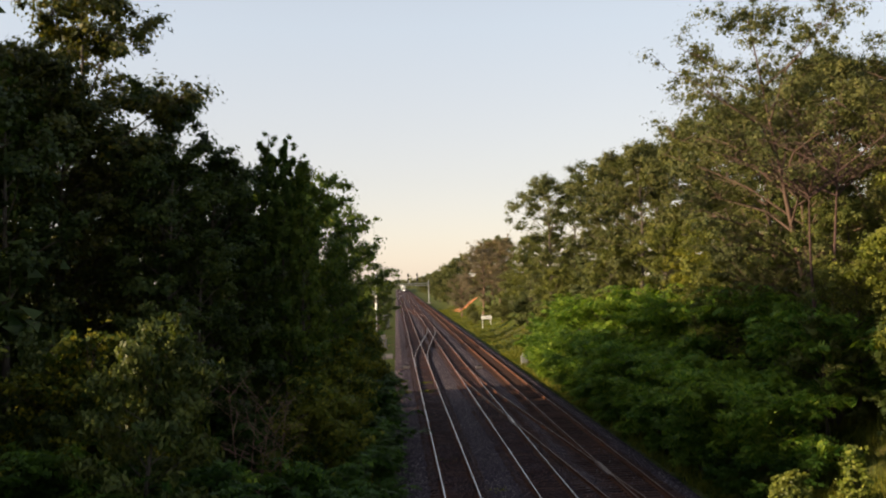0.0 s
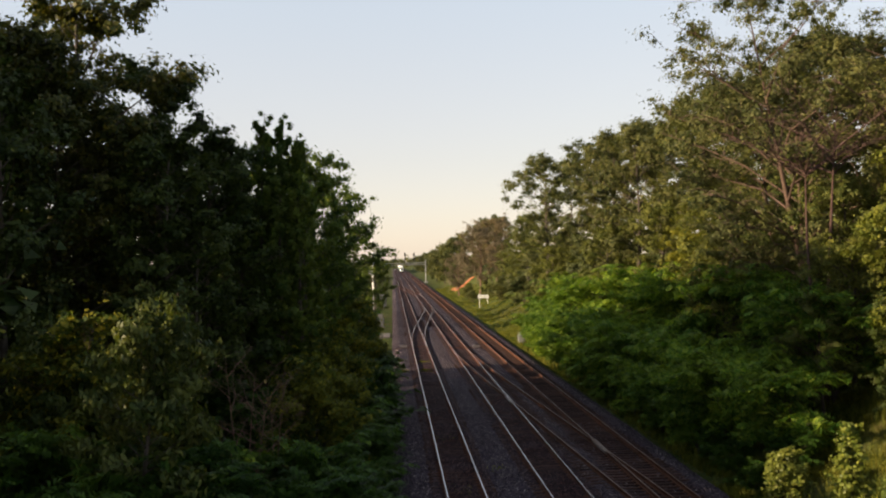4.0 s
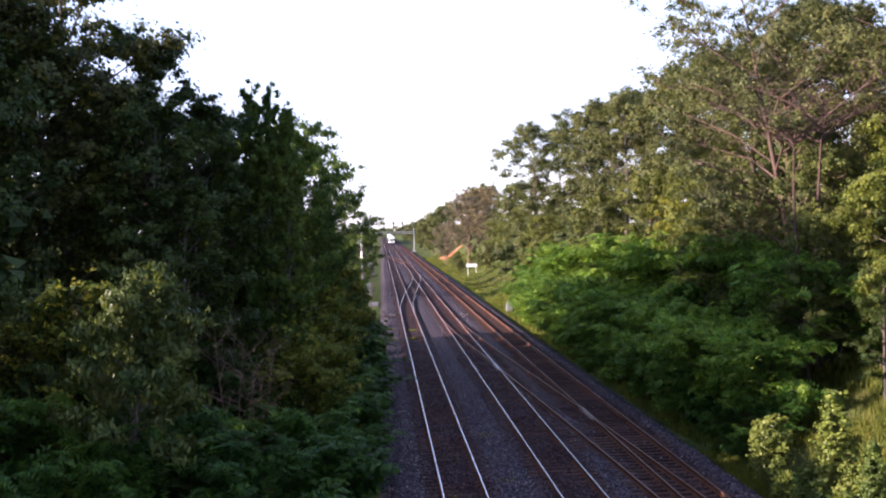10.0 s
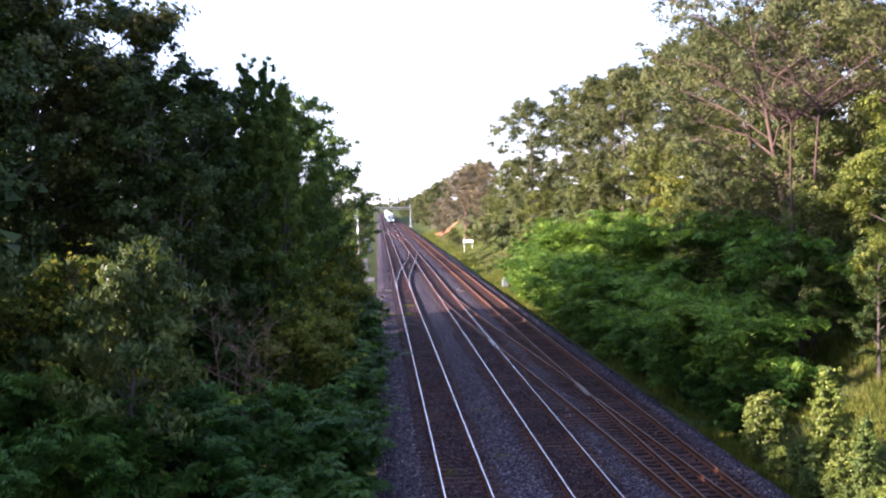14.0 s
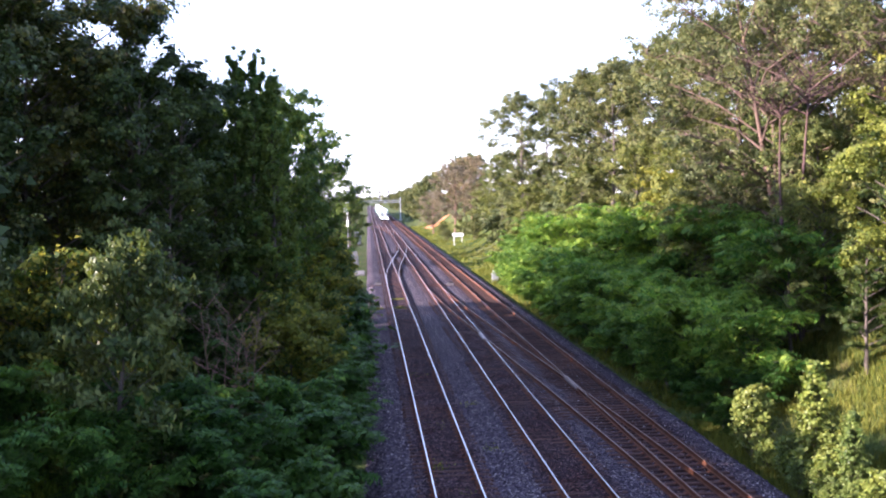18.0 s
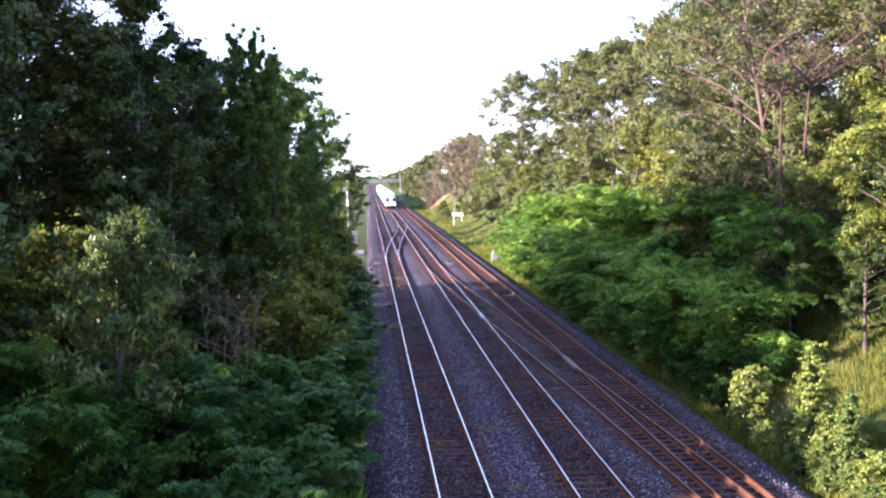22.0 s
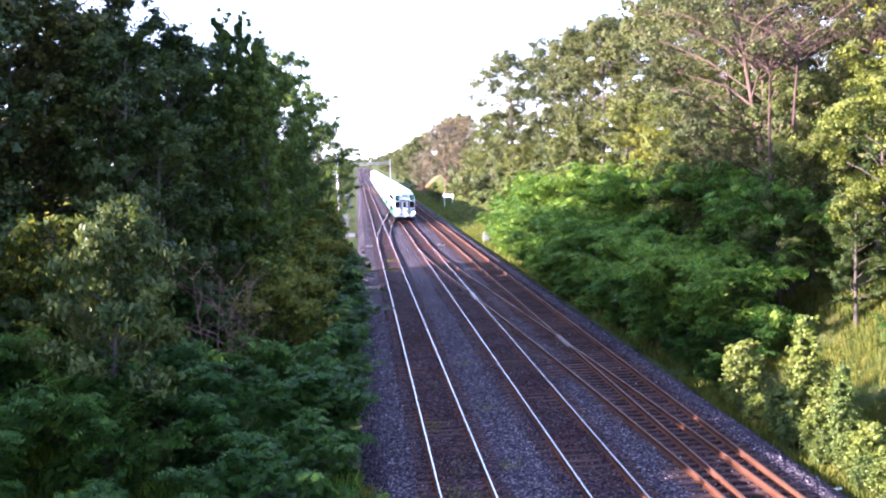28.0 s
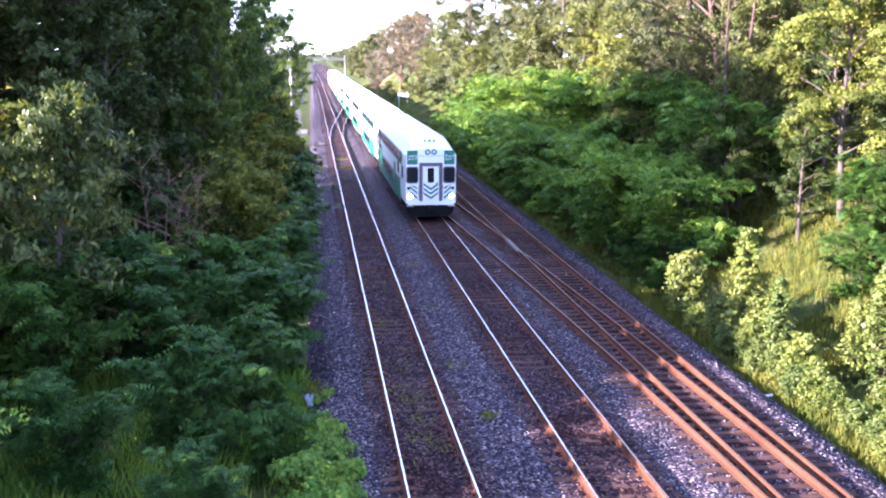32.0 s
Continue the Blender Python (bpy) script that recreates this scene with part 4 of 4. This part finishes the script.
switch_machine(0.95, 106.5, 1)
switch_machine(8.6, 104.0, -1)


def clay_scar():
    """A bare patch of red earth on the far bank, with a pale trunk lying over it."""
    rng = np.random.RandomState(5)
    V, F = [], []
    n = 22
    for ring, k in enumerate((0.0, 0.4, 0.75, 1.0)):
        for i in range(n):
            a = 2 * math.pi * i / n
            r = k * (1 + 0.25 * math.sin(3 * a + 1) + 0.12 * rng.uniform(-1, 1))
            x, y = 20.6 + 3.4 * r * math.cos(a), 296 + 9.5 * r * math.sin(a)
            V.append((x, y, float(ground_z(x, y)) + 0.22 * (1 - k) + 0.05 + 0.05 * rng.uniform(-1, 1) * (k < 1)))
    for ring in range(3):
        for i in range(n):
            a, b = ring * n + i, ring * n + (i + 1) % n
            F.append((a, a + n, b + n, b))
    t = thing("earth_scar", (0, 0, 0), "bare patch of red clay on the grassy bank", "bare earth")
    hang("clay", mesh_of("clay", V, F, CLAY, smooth=True), t)
    a, b = (18.6, 292.0), (22.6, 296.0)
    bm = rod((a[0], a[1], float(ground_z(*a)) + 0.42), (b[0], b[1], float(ground_z(*b)) + 0.5), 0.2, 0.14, 8)
    part("trunk", bm, CONCRETE, thing("fallen_trunk", (0, 0, 0), "pale fallen tree trunk lying across red earth", "log"))


clay_scar()


# ---- grass, weeds and loose stones ----
def blades(name, spots, label, tall, wide, seed, mat=None):
    """Tufts of grass: thin upright blades, one mesh for what nobody could count."""
    rng = np.random.RandomState(seed)
    p = np.asarray(spots)
    n = len(p)
    h = tall * rng.uniform(0.5, 1.3, (n, 1))
    a = rng.uniform(0, 6.283, n)
    side = np.stack([np.cos(a), np.sin(a), np.zeros(n)], 1) * wide * rng.uniform(0.6, 1.4, (n, 1))
    bend = np.stack([rng.normal(0, 0.3, n), rng.normal(0, 0.3, n), np.ones(n)], 1)
    top = p + bend * h
    co = np.stack([p - side, p + side, (p + top) / 2 + side * 0.8 + np.array([0, 0, 0.05]) * h, top], 1)
    return tagged(new(name, quads_mesh(name, co, mat or L_GRASS)), label, "grass", kind="stuff")


def scatter(n, x0, x1, y0, y1, seed, clump=0.0):
    rng = np.random.RandomState(seed)
    x, y = rng.uniform(x0, x1, n), rng.uniform(y0, y1, n)
    if clump:
        keep = np.sin(x * 1.7 + 0.6 * y) + np.sin(y * 1.1 - 0.7 * x) + rng.normal(0, 0.5, n) > clump
        x, y = x[keep], y[keep]
    return np.stack([x, y, ground_z(x, y) - 0.03], 1)


blades("bank_grass", scatter(60000, 13.7, 24, 18, 46, 3, -0.9), "long yellowish grass on the sunny bank", 0.42, 0.016, 4)
blades("edge_grass", scatter(9000, 13.35, 14.5, 16, 42, 15, -1.2), "short grass creeping over the ballast edge", 0.3, 0.02, 16)
blades("verge_grass", scatter(16000, 13.6, 17.5, 46, 130, 5, 0.0), "green and yellow grass along the ballast", 0.5, 0.03, 6)
blades("far_bank_grass", scatter(22000, 13.8, 22, 120, 330, 7, -0.6), "sunlit grass on the far bank", 0.36, 0.05, 8)
blades("low_bank_grass", scatter(20000, -11, -0.3, 14, 30, 9, -0.8), "fresh green grass under the shrubs", 0.6, 0.022, 10, L_SUMAC)
rngw = np.random.RandomState(12)
weed = []
for cx, cy, r, n in [(2.5, 26, .5, 160), (2.75, 29, .5, 160), (2.5, 23, .5, 150), (2.4, 27, .3, 60), (2.9, 30.5, .35, 70), (2.3, 34, .3, 50), (2.7, 24.5, .3, 60), (4.3, 29, .3, 70), (4.6, 24.6, .25, 90), (4.4, 36, .3, 60), (2.6, 40, .5, 70), (4.5, 44, .4, 60), (2.5, 52, .5, 60), (2.2, 21.5, .3, 60), (3.0, 22.6, .3, 60), (2.5, 84, .6, 420), (0.4, 84, .5, 360), (2.6, 91, .6, 380), (0.2, 93, .5, 320), (-0.1, 27.5, .3, 120)]:
    q = rngw.normal(0, r * 0.6, (n, 2)) * np.array([1, 1.6])
    weed.append(np.stack([cx + q[:, 0], cy + q[:, 1], np.full(n, -0.25)], 1))
blades("track_weeds", np.concatenate(weed), "small yellowish weeds growing between the rails", 0.13, 0.03, 13)


weedling = put(make_tree("weed_clump", "low leafy yellow-green weeds spreading over the ballast edge", "weeds", 71, 0.95, 0.8, 0.0, "fan", L_SUMAC, BARK, 24, 40, 0.10, 0.26, 0.01, "weeds at the ballast edge", stems=5, twigs=4), 0.1, 23.4, 0)
for i, (x, y, s) in enumerate([(0.35, 22.2, .95), (0.0, 22.4, 1.1), (0.45, 21.0, 1.0), (-0.2, 21.2, 1.2), (0.3, 19.8, 1.0), (-0.3, 24.4, .8), (0.15, 27.0, .55), (-0.1, 19.6, 1.1), (0.7, 20.3, .7)]):
    again(weedling, x, y, 50 * i, s)
edge = rngw.normal(0, 0.5, (1500, 2)) * np.array([0.45, 2.2]) + np.array([-0.15, 21.6])
blades("edge_weeds", np.concatenate([np.column_stack([edge, np.full(len(edge), -0.62)])]), "tall yellow-green weeds at the edge of the ballast", 0.5, 0.035, 14)


def loose_stones(n, seed):
    rng = np.random.RandomState(seed)
    y = 15 + 40 * rng.uniform(0, 1, n) ** 1.6
    x = rng.uniform(0.0, 13.3, n)
    z = -0.235 - 0.55 * smooth01(12.35, 13.75, x) - 0.55 * smooth01(-0.62, 0.55, -x)
    c = np.stack([x, y, z + 0.012], 1)
    s = rng.uniform(0.018, 0.042, (n, 1, 1)) * rng.uniform(0.6, 1.3, (n, 1, 3))
    octa = np.array([(1, 0, 0), (0, 1, 0), (-1, 0, 0), (0, -1, 0), (0, 0, 0.8), (0, 0, -0.6)])
    a = rng.uniform(0, 6.283, n)
    rot = np.zeros((n, 3, 3))
    rot[:, 0, 0], rot[:, 0, 1], rot[:, 1, 0], rot[:, 1, 1], rot[:, 2, 2] = np.cos(a), -np.sin(a), np.sin(a), np.cos(a), 1
    v = np.einsum("nij,nkj->nki", rot, octa[None] * s + rng.normal(0, 0.004, (n, 6, 3))) + c[:, None]
    tri = np.array([(0, 1, 4), (1, 2, 4), (2, 3, 4), (3, 0, 4), (1, 0, 5), (2, 1, 5), (3, 2, 5), (0, 3, 5)])
    f = (tri[None] + 6 * np.arange(n)[:, None, None]).reshape(-1, 3)
    me = bpy.data.meshes.new("loose_stones")
    me.vertices.add(n * 6)
    me.vertices.foreach_set("co", v.reshape(-1).astype(np.float32))
    me.loops.add(len(f) * 3)
    me.loops.foreach_set("vertex_index", f.reshape(-1).astype(np.int32))
    me.polygons.add(len(f))
    me.polygons.foreach_set("loop_start", np.arange(0, len(f) * 3, 3, dtype=np.int32))
    me.materials.append(STONE)
    me.update(calc_edges=True)
    return tagged(new("loose_stones", me), "loose crushed stones lying on the track bed", "stones", kind="stuff")


STONE, snt, sb = nodes_of("loose_stone")
sg = snt.nodes.new("ShaderNodeNewGeometry")
snt.links.new(ramp(snt, sg.outputs["Random Per Island"], [(0.0, (0.024, 0.020, 0.032)), (0.5, (0.058, 0.049, 0.074)), (0.85, (0.14, 0.118, 0.15)), (1.0, (0.36, 0.32, 0.32))]), sb.inputs["Base Color"])
sb.inputs["Roughness"].default_value, sb.inputs["Specular IOR Level"].default_value = 0.85, 0.1
loose_stones(16000, 21)


def far_woods():
    """The line of distant woods that closes the view, one mesh."""
    rng = np.random.RandomState(33)
    n = 900
    x = rng.uniform(-900, 900, n)
    y = 1250 + 0.12 * np.abs(x) + rng.uniform(0, 120, n)
    z = rng.uniform(0, 1, n) ** 0.7 * (9 + 3 * np.sin(x * 0.013) + 2 * np.sin(x * 0.041))
    co = leaves(np.stack([x, y, z], 1), rng.uniform(5, 9, n), 26, 3.2, rng, 0.6)
    co[:, :, 2] = np.maximum(co[:, :, 2], -0.7)
    return tagged(new("far_woods", quads_mesh("far_woods", co, L_OAK)), "distant line of woods at the horizon", "woods", kind="stuff")


far_woods()

# ---- the train: a double-deck cab car and nine coaches ----
L, GAP = 25.4, 25.9
SECTION = [(0.0, 0), (1.30, 0), (1.46, 0.12), (1.48, 1.0), (1.48, 3.72), (1.42, 3.86), (1.12, 4.50), (0.70, 4.74), (0.0, 4.82)]


def shell(stations):
    """Body and roof meshes lofted through stations (y, floor, top of the roof, half-width factor)."""
    rows = []
    for y, floor, top, wide in stations:
        half = []
        for i, (x, z) in enumerate(SECTION):
            zz = floor + z if i < 3 else z
            if z > 3.7:
                zz = 3.72 + (z - 3.72) * (top - 3.72) / 1.10
            half.append((x * wide, y, zz))
        rows.append(half + [(-x, yy, z) for x, yy, z in half[-2:0:-1]])
    n = len(rows[0])
    V = [p for r in rows for p in r]
    body, roof = [], []
    for k in range(len(rows) - 1):
        for j in range(n):
            a, b = k * n + j, k * n + (j + 1) % n
            (roof if 4 <= j < n - 4 else body).append((a, a + n, b + n, b))
    body.append(tuple(range(n)))
    body.append(tuple(range((len(rows) - 1) * n, len(rows) * n))[::-1])
    return mesh_of("body", V, body, WHITE), mesh_of("roof", V, roof, ROOFWHITE)


def plate(name, x0, x1, z0, z1, mat, parent, y=-0.004, thick=0.02, label="", round_=0.0):
    """A plate on the front of the cab, standing 4 mm or more proud of it."""
    bm = box((x1 - x0, thick, z1 - z0), ((x0 + x1) / 2, y + thick / 2 - thick, (z0 + z1) / 2), min(round_, thick * 0.45))
    return part(name, bm, mat, parent, label)


def pane(name, x0, x1, z0, z1, r, mat, parent, y, thick, label=""):
    """A plate with rounded corners on the front of the cab."""
    pts = []
    for cx, cz, a0 in ((x1 - r, z1 - r, 0), (x0 + r, z1 - r, 90), (x0 + r, z0 + r, 180), (x1 - r, z0 + r, 270)):
        pts += [(cx + r * math.cos(radians(a0 + q * 22.5)), cz + r * math.sin(radians(a0 + q * 22.5))) for q in range(5)]
    bm = slab(pts, -thick)
    bmesh.ops.translate(bm, vec=(0, y, 0), verts=bm.verts)
    return part(name, bm, mat, parent, label)


def side_mesh(y0, y1, z0, z1, mat, out=0.010, slant=0.0):
    """A panel on the car's side, for x = -1.48 (turned about for the other)."""
    V = [(-1.48 - out, y0 + slant, z0), (-1.48 - out, y1, z0), (-1.48 - out, y1 - slant, z1), (-1.48 - out, y0, z1)]
    V += [(-1.47, y, z) for _, y, z in V]
    F = [(0, 3, 2, 1), (0, 1, 5, 4), (1, 2, 6, 5), (2, 3, 7, 6), (3, 0, 4, 7)]
    return mesh_of("panel", V, F, mat)


def mirror_pose():
    return Matrix.Translation((0, L, 0)) @ Matrix.Rotation(math.pi, 4, "Z")


def bogie_mesh():
    bm = box((2.2, 3.0, 0.30), (0, 0, 0.62), 0.05)
    for y in (-1.25, 1.25):
        rod((-0.9, y, 0.42), (0.9, y, 0.42), 0.08, sides=8, into=bm)
        for s in (-1, 1):
            rod((s * 0.68, y, 0.42), (s * 0.82, y, 0.42), 0.42, sides=18, into=bm)
            box((0.22, 0.42, 0.32), (s * 1.08, y, 0.45), 0.03, bm)
    me = bpy.data.meshes.new("bogie")
    bm.to_mesh(me)
    bm.free()
    me.materials.append(BLACK)
    return me


def bench_of_windows():
    """Mesh data shared by all cars: name, mesh, places along the side."""
    up = side_mesh(0, 2.0, 3.06, 3.66, GLASS, 0.018)
    low = side_mesh(0, 1.9, 1.20, 1.86, GLASS, 0.018)
    end = side_mesh(0, 0.95, 2.25, 2.95, GLASS, 0.018)
    door = side_mesh(0, 1.5, 0.62, 2.62, GREEN, 0.016)
    band_up = side_mesh(1.6, 23.8, 2.92, 3.72, GREEN, 0.008, 0.55)
    band_low = side_mesh(3.2, 22.2, 0.70, 2.02, GREEN, 0.008, -0.75)
    stripe = side_mesh(1.2, 24.2, 2.40, 2.52, GREEN, 0.008)
    rib = side_mesh(0, 0.07, 2.93, 3.71, WHITE, 0.022)
    return dict(up=up, low=low, end=end, door=door, band_up=band_up, band_low=band_low, stripe=stripe, rib=rib)


SIDES = bench_of_windows()
BOGIE = bogie_mesh()


def fit_sides(car):
    for turned in (False, True):
        base = mirror_pose() if turned else Matrix()
        def at(dy):
            return base @ Matrix.Translation((0, dy, 0))
        hang("upper_green_band", SIDES["band_up"], car, "green band round the upper windows", at(0))
        hang("lower_green_band", SIDES["band_low"], car, "green slanting band on the lower deck", at(0))
        for i in range(9):
            hang("upper_window", SIDES["up"], car, "", at(2.5 + i * 2.29))
        for i in range(5):
            hang("lower_window", SIDES["low"], car, "", at(8.3 + i * 2.05))
        for y in (1.1, 4.0, 20.4, 23.3):
            hang("end_window", SIDES["end"], car, "", at(y))
        for y in (6.3, 18.7):
            hang("side_door", SIDES["door"], car, "green double door", at(y))
    for y in (3.4, L - 3.4):
        hang("bogie", BOGIE, car, "black wheel truck", (0, y, 0))


MID = [(3.3, 0.95, 4.82, 1), (6.0, 0.95, 4.82, 1), (6.5, 0.50, 4.82, 1), (18.9, 0.50, 4.82, 1), (19.4, 0.95, 4.82, 1), (22.1, 0.95, 4.82, 1)]
COACH_BODY, COACH_ROOF = shell([(0.0, 0.95, 4.30, 0.96), (0.25, 0.95, 4.36, 1), (1.7, 0.95, 4.42, 1)] + MID + [(23.7, 0.95, 4.42, 1), (25.15, 0.95, 4.36, 1), (25.4, 0.95, 4.30, 0.96)])
CAB_BODY, CAB_ROOF = shell([(0.0, 0.85, 4.08, 0.97), (0.12, 0.85, 4.20, 0.99), (0.8, 0.90, 4.50, 1), (2.2, 0.95, 4.74, 1)] + MID + [(23.7, 0.95, 4.42, 1), (25.15, 0.95, 4.36, 1), (25.4, 0.95, 4.30, 0.96)])

train = thing("commuter_train", (6.66, 850, 0), "white and green double-deck commuter train with bright headlights", "train")


def build_coach(i):
    car = hang("coach", COACH_BODY, train, "white double-deck coach with green bands", (0, GAP * i, 0))
    hang("roof", COACH_ROOF, car, "white roof")
    fit_sides(car)
    part("gangway", box((1.0, 0.5, 2.2), (0, -0.25, 2.2), 0.04), DARKGREY, car, "dark rubber gangway")


def chevron(name, cx, z0, w, h, thick, parent, y, single=0):
    """A V of two slanting green bars; single -1 or 1 keeps one bar."""
    for s in (-1, 1):
        if single and s != single:
            continue
        pts = [(cx, z0), (cx, z0 + thick), (cx + s * w, z0 + thick + h), (cx + s * w, z0 + h)]
        bm = slab(pts, -0.008)
        bmesh.ops.translate(bm, vec=(0, y, 0), verts=bm.verts)
        part(name, bm, GREEN, parent, "green chevron stripe")


def build_cab():
    car = hang("cab_car", CAB_BODY, train, "cab car with white face, dark windows and green chevrons")
    hang("roof", CAB_ROOF, car, "white roof")
    fit_sides(car)
    for s in (-1, 1):
        lo, hi = sorted((s * 0.76, s * 1.36))
        plate("number_panel", lo, hi, 3.18, 3.98, GREEN, car, -0.006, 0.03, "green panel with white fleet number", 0.02)
        txt = bpy.data.curves.new("fleet_number", "FONT")
        txt.body, txt.size, txt.align_x, txt.align_y, txt.extrude, txt.shear = "227", 0.37, "CENTER", "CENTER", 0.004, 0.12
        txt.materials.append(WHITE)
        ob = new("fleet_number", txt)
        ob.parent = car
        ob.matrix_basis = Matrix.Translation((s * 1.06, -0.032, 3.56)) @ Euler((radians(90), 0, 0)).to_matrix().to_4x4()
        pane("window_surround", lo - 0.05, hi + 0.05, 2.10, 3.06, 0.14, DARKGREY, car, -0.004, 0.03)
        pane("cab_window", lo, hi, 2.16, 3.00, 0.11, GLASS, car, -0.026, 0.02, "dark windscreen")
        part("wiper", rod((s * 1.05, -0.06, 2.12), (s * 1.18, -0.06, 2.62), 0.012, sides=5), BLACK, car)
        for k in range(3):
            pts = [(s * 0.78, 1.18 + k * 0.28), (s * 0.78, 1.32 + k * 0.28), (s * 1.17, 1.32 + k * 0.28 + 0.36), (s * 1.17, 1.18 + k * 0.28 + 0.36)]
            pts = [(x, min(z, 2.04)) for x, z in pts]
            if len({round(z, 3) for _, z in pts}) < 2:
                continue
            bm = slab(pts, -0.008)
            bmesh.ops.translate(bm, vec=(0, -0.002, 0), verts=bm.verts)
            part("chevron", bm, GREEN, car, "green chevron stripe")
        part("headlight_bezel", rod((s * 1.20, 0.02, 1.36), (s * 1.20, -0.05, 1.36), 0.17, 0.16, 18), GALV, car, "round steel bezel")
        part("headlight", rod((s * 1.20, -0.03, 1.36), (s * 1.20, -0.07, 1.36), 0.125, 0.115, 18), HEADLAMP, car, "bright round headlight")
        part("marker_light", rod((s * 1.27, 0.02, 1.82), (s * 1.27, -0.04, 1.82), 0.10, 0.09, 14), BLACK, car)
        part("step", box((0.4, 0.25, 0.06), (s * 1.2, 0.0, 0.80), 0.01), GALV, car)
        part("grab_iron", rod((s * 0.70, -0.06, 1.2), (s * 0.70, -0.06, 2.0), 0.015, sides=6), GALV, car)
        bm = bmesh.new()
        bmesh.ops.create_cone(bm, cap_ends=True, segments=24, radius1=0.165, radius2=0.165, depth=0.02, matrix=Matrix.Translation((s * 0.18, -0.008, 3.88)) @ Matrix.Rotation(radians(90), 4, "X"))
        part("emblem", bm, GREEN, car, "plain round green emblem")
        bm = bmesh.new()
        bmesh.ops.create_cone(bm, cap_ends=True, segments=20, radius1=0.07, radius2=0.07, depth=0.02, matrix=Matrix.Translation((s * 0.18, -0.016, 3.88)) @ Matrix.Rotation(radians(90), 4, "X"))
        part("emblem_centre", bm, WHITE, car)
    # the end door in its dark arch
    bm = box((0.20, 0.12, 2.02), (-0.57, -0.05, 2.08), 0.03)
    box((0.20, 0.12, 2.02), (0.57, -0.05, 2.08), 0.03, bm)
    box((1.34, 0.12, 0.20), (0, -0.05, 3.18), 0.03, bm)
    part("door_arch", bm, DARKGREY, car, "dark grey rubber arch")
    door = plate("end_door", -0.46, 0.46, 1.10, 3.07, WHITE, car, -0.004, 0.03, "white end door with narrow window", 0.01)
    pane("door_window", -0.19, 0.19, 2.14, 2.98, 0.09, GLASS, door, -0.026, 0.02)
    plate("door_handle", 0.30, 0.36, 2.0, 2.14, DARKGREY, door, -0.03, 0.03)
    for k in range(3):
        chevron("chevron", 0, 1.18 + k * 0.26, 0.42, 0.30, 0.13, door, -0.034)
    # vents and horn over the face
    for x in (-0.28, -0.02, 0.24):
        part("horn", box((0.13, 0.22, 0.09), (x, 0.55, 4.50), 0.02), DARKGREY, car)
    part("sill_line", box((1.6, 0.012, 0.03), (0, -0.006, 3.66)), GALV, car)
    # dark pilot, coupler and hoses below
    bm = slab([(-1.38, 0.86), (-1.30, 0.42), (-0.95, 0.16), (0.95, 0.16), (1.30, 0.42), (1.38, 0.86)], 0.14)
    bmesh.ops.translate(bm, vec=(0, 0.06, 0), verts=bm.verts)
    part("pilot", bm, BLACK, car, "black pilot plate")
    bm = box((0.30, 0.7, 0.26), (0, -0.25, 0.72), 0.05)
    box((0.40, 0.22, 0.34), (0, -0.62, 0.72), 0.07, bm)
    part("coupler", bm, BLACK, car, "black steel coupler")
    for s in (-1, 1):
        bm = rod((s * 0.35, -0.02, 0.82), (s * 0.45, -0.25, 0.45), 0.03, sides=6)
        rod((s * 0.45, -0.25, 0.45), (s * 0.25, -0.42, 0.38), 0.03, sides=6, into=bm)
        part("hose", bm, BLACK, car)


build_cab()
for i in range(1, 10):
    build_coach(i)
TRAIN_ROWS = [(0, 850), (5, 724), (9, 621), (13, 519), (16, 441), (19, 364), (21, 312), (23, 262), (25, 212), (27.5, 154), (29, 121), (30, 98.5), (31, 77), (32, 55.5)]

# ---- sleepers near the bridge, one by one ----
for k, track in enumerate(TRACK_THINGS):
    r = random.Random(90 + k)
    y = 6.3 + 0.1 * k
    while y < NEAR_END - 0.2:
        length, mid = tie_span(k, y)
        tie = new("tie", TIES[length])
        tie.parent = track
        tie.matrix_basis = pose(mid + r.uniform(-0.06, 0.06), y + r.uniform(-0.02, 0.02), r.uniform(-0.004, 0.006), 0, 0, r.uniform(-0.8, 0.8))
        if 14 < y < 66:
            for q in (-1, 1):
                hang("tie_plate", PLATE, track, "", (TRACKS[k] + q * HALF, y + r.uniform(-0.02, 0.02), 0))
        y += STEP


def motions():
    walk(train, [(t, pose(6.66, y, 0)) for t, y in TRAIN_ROWS])


motions()
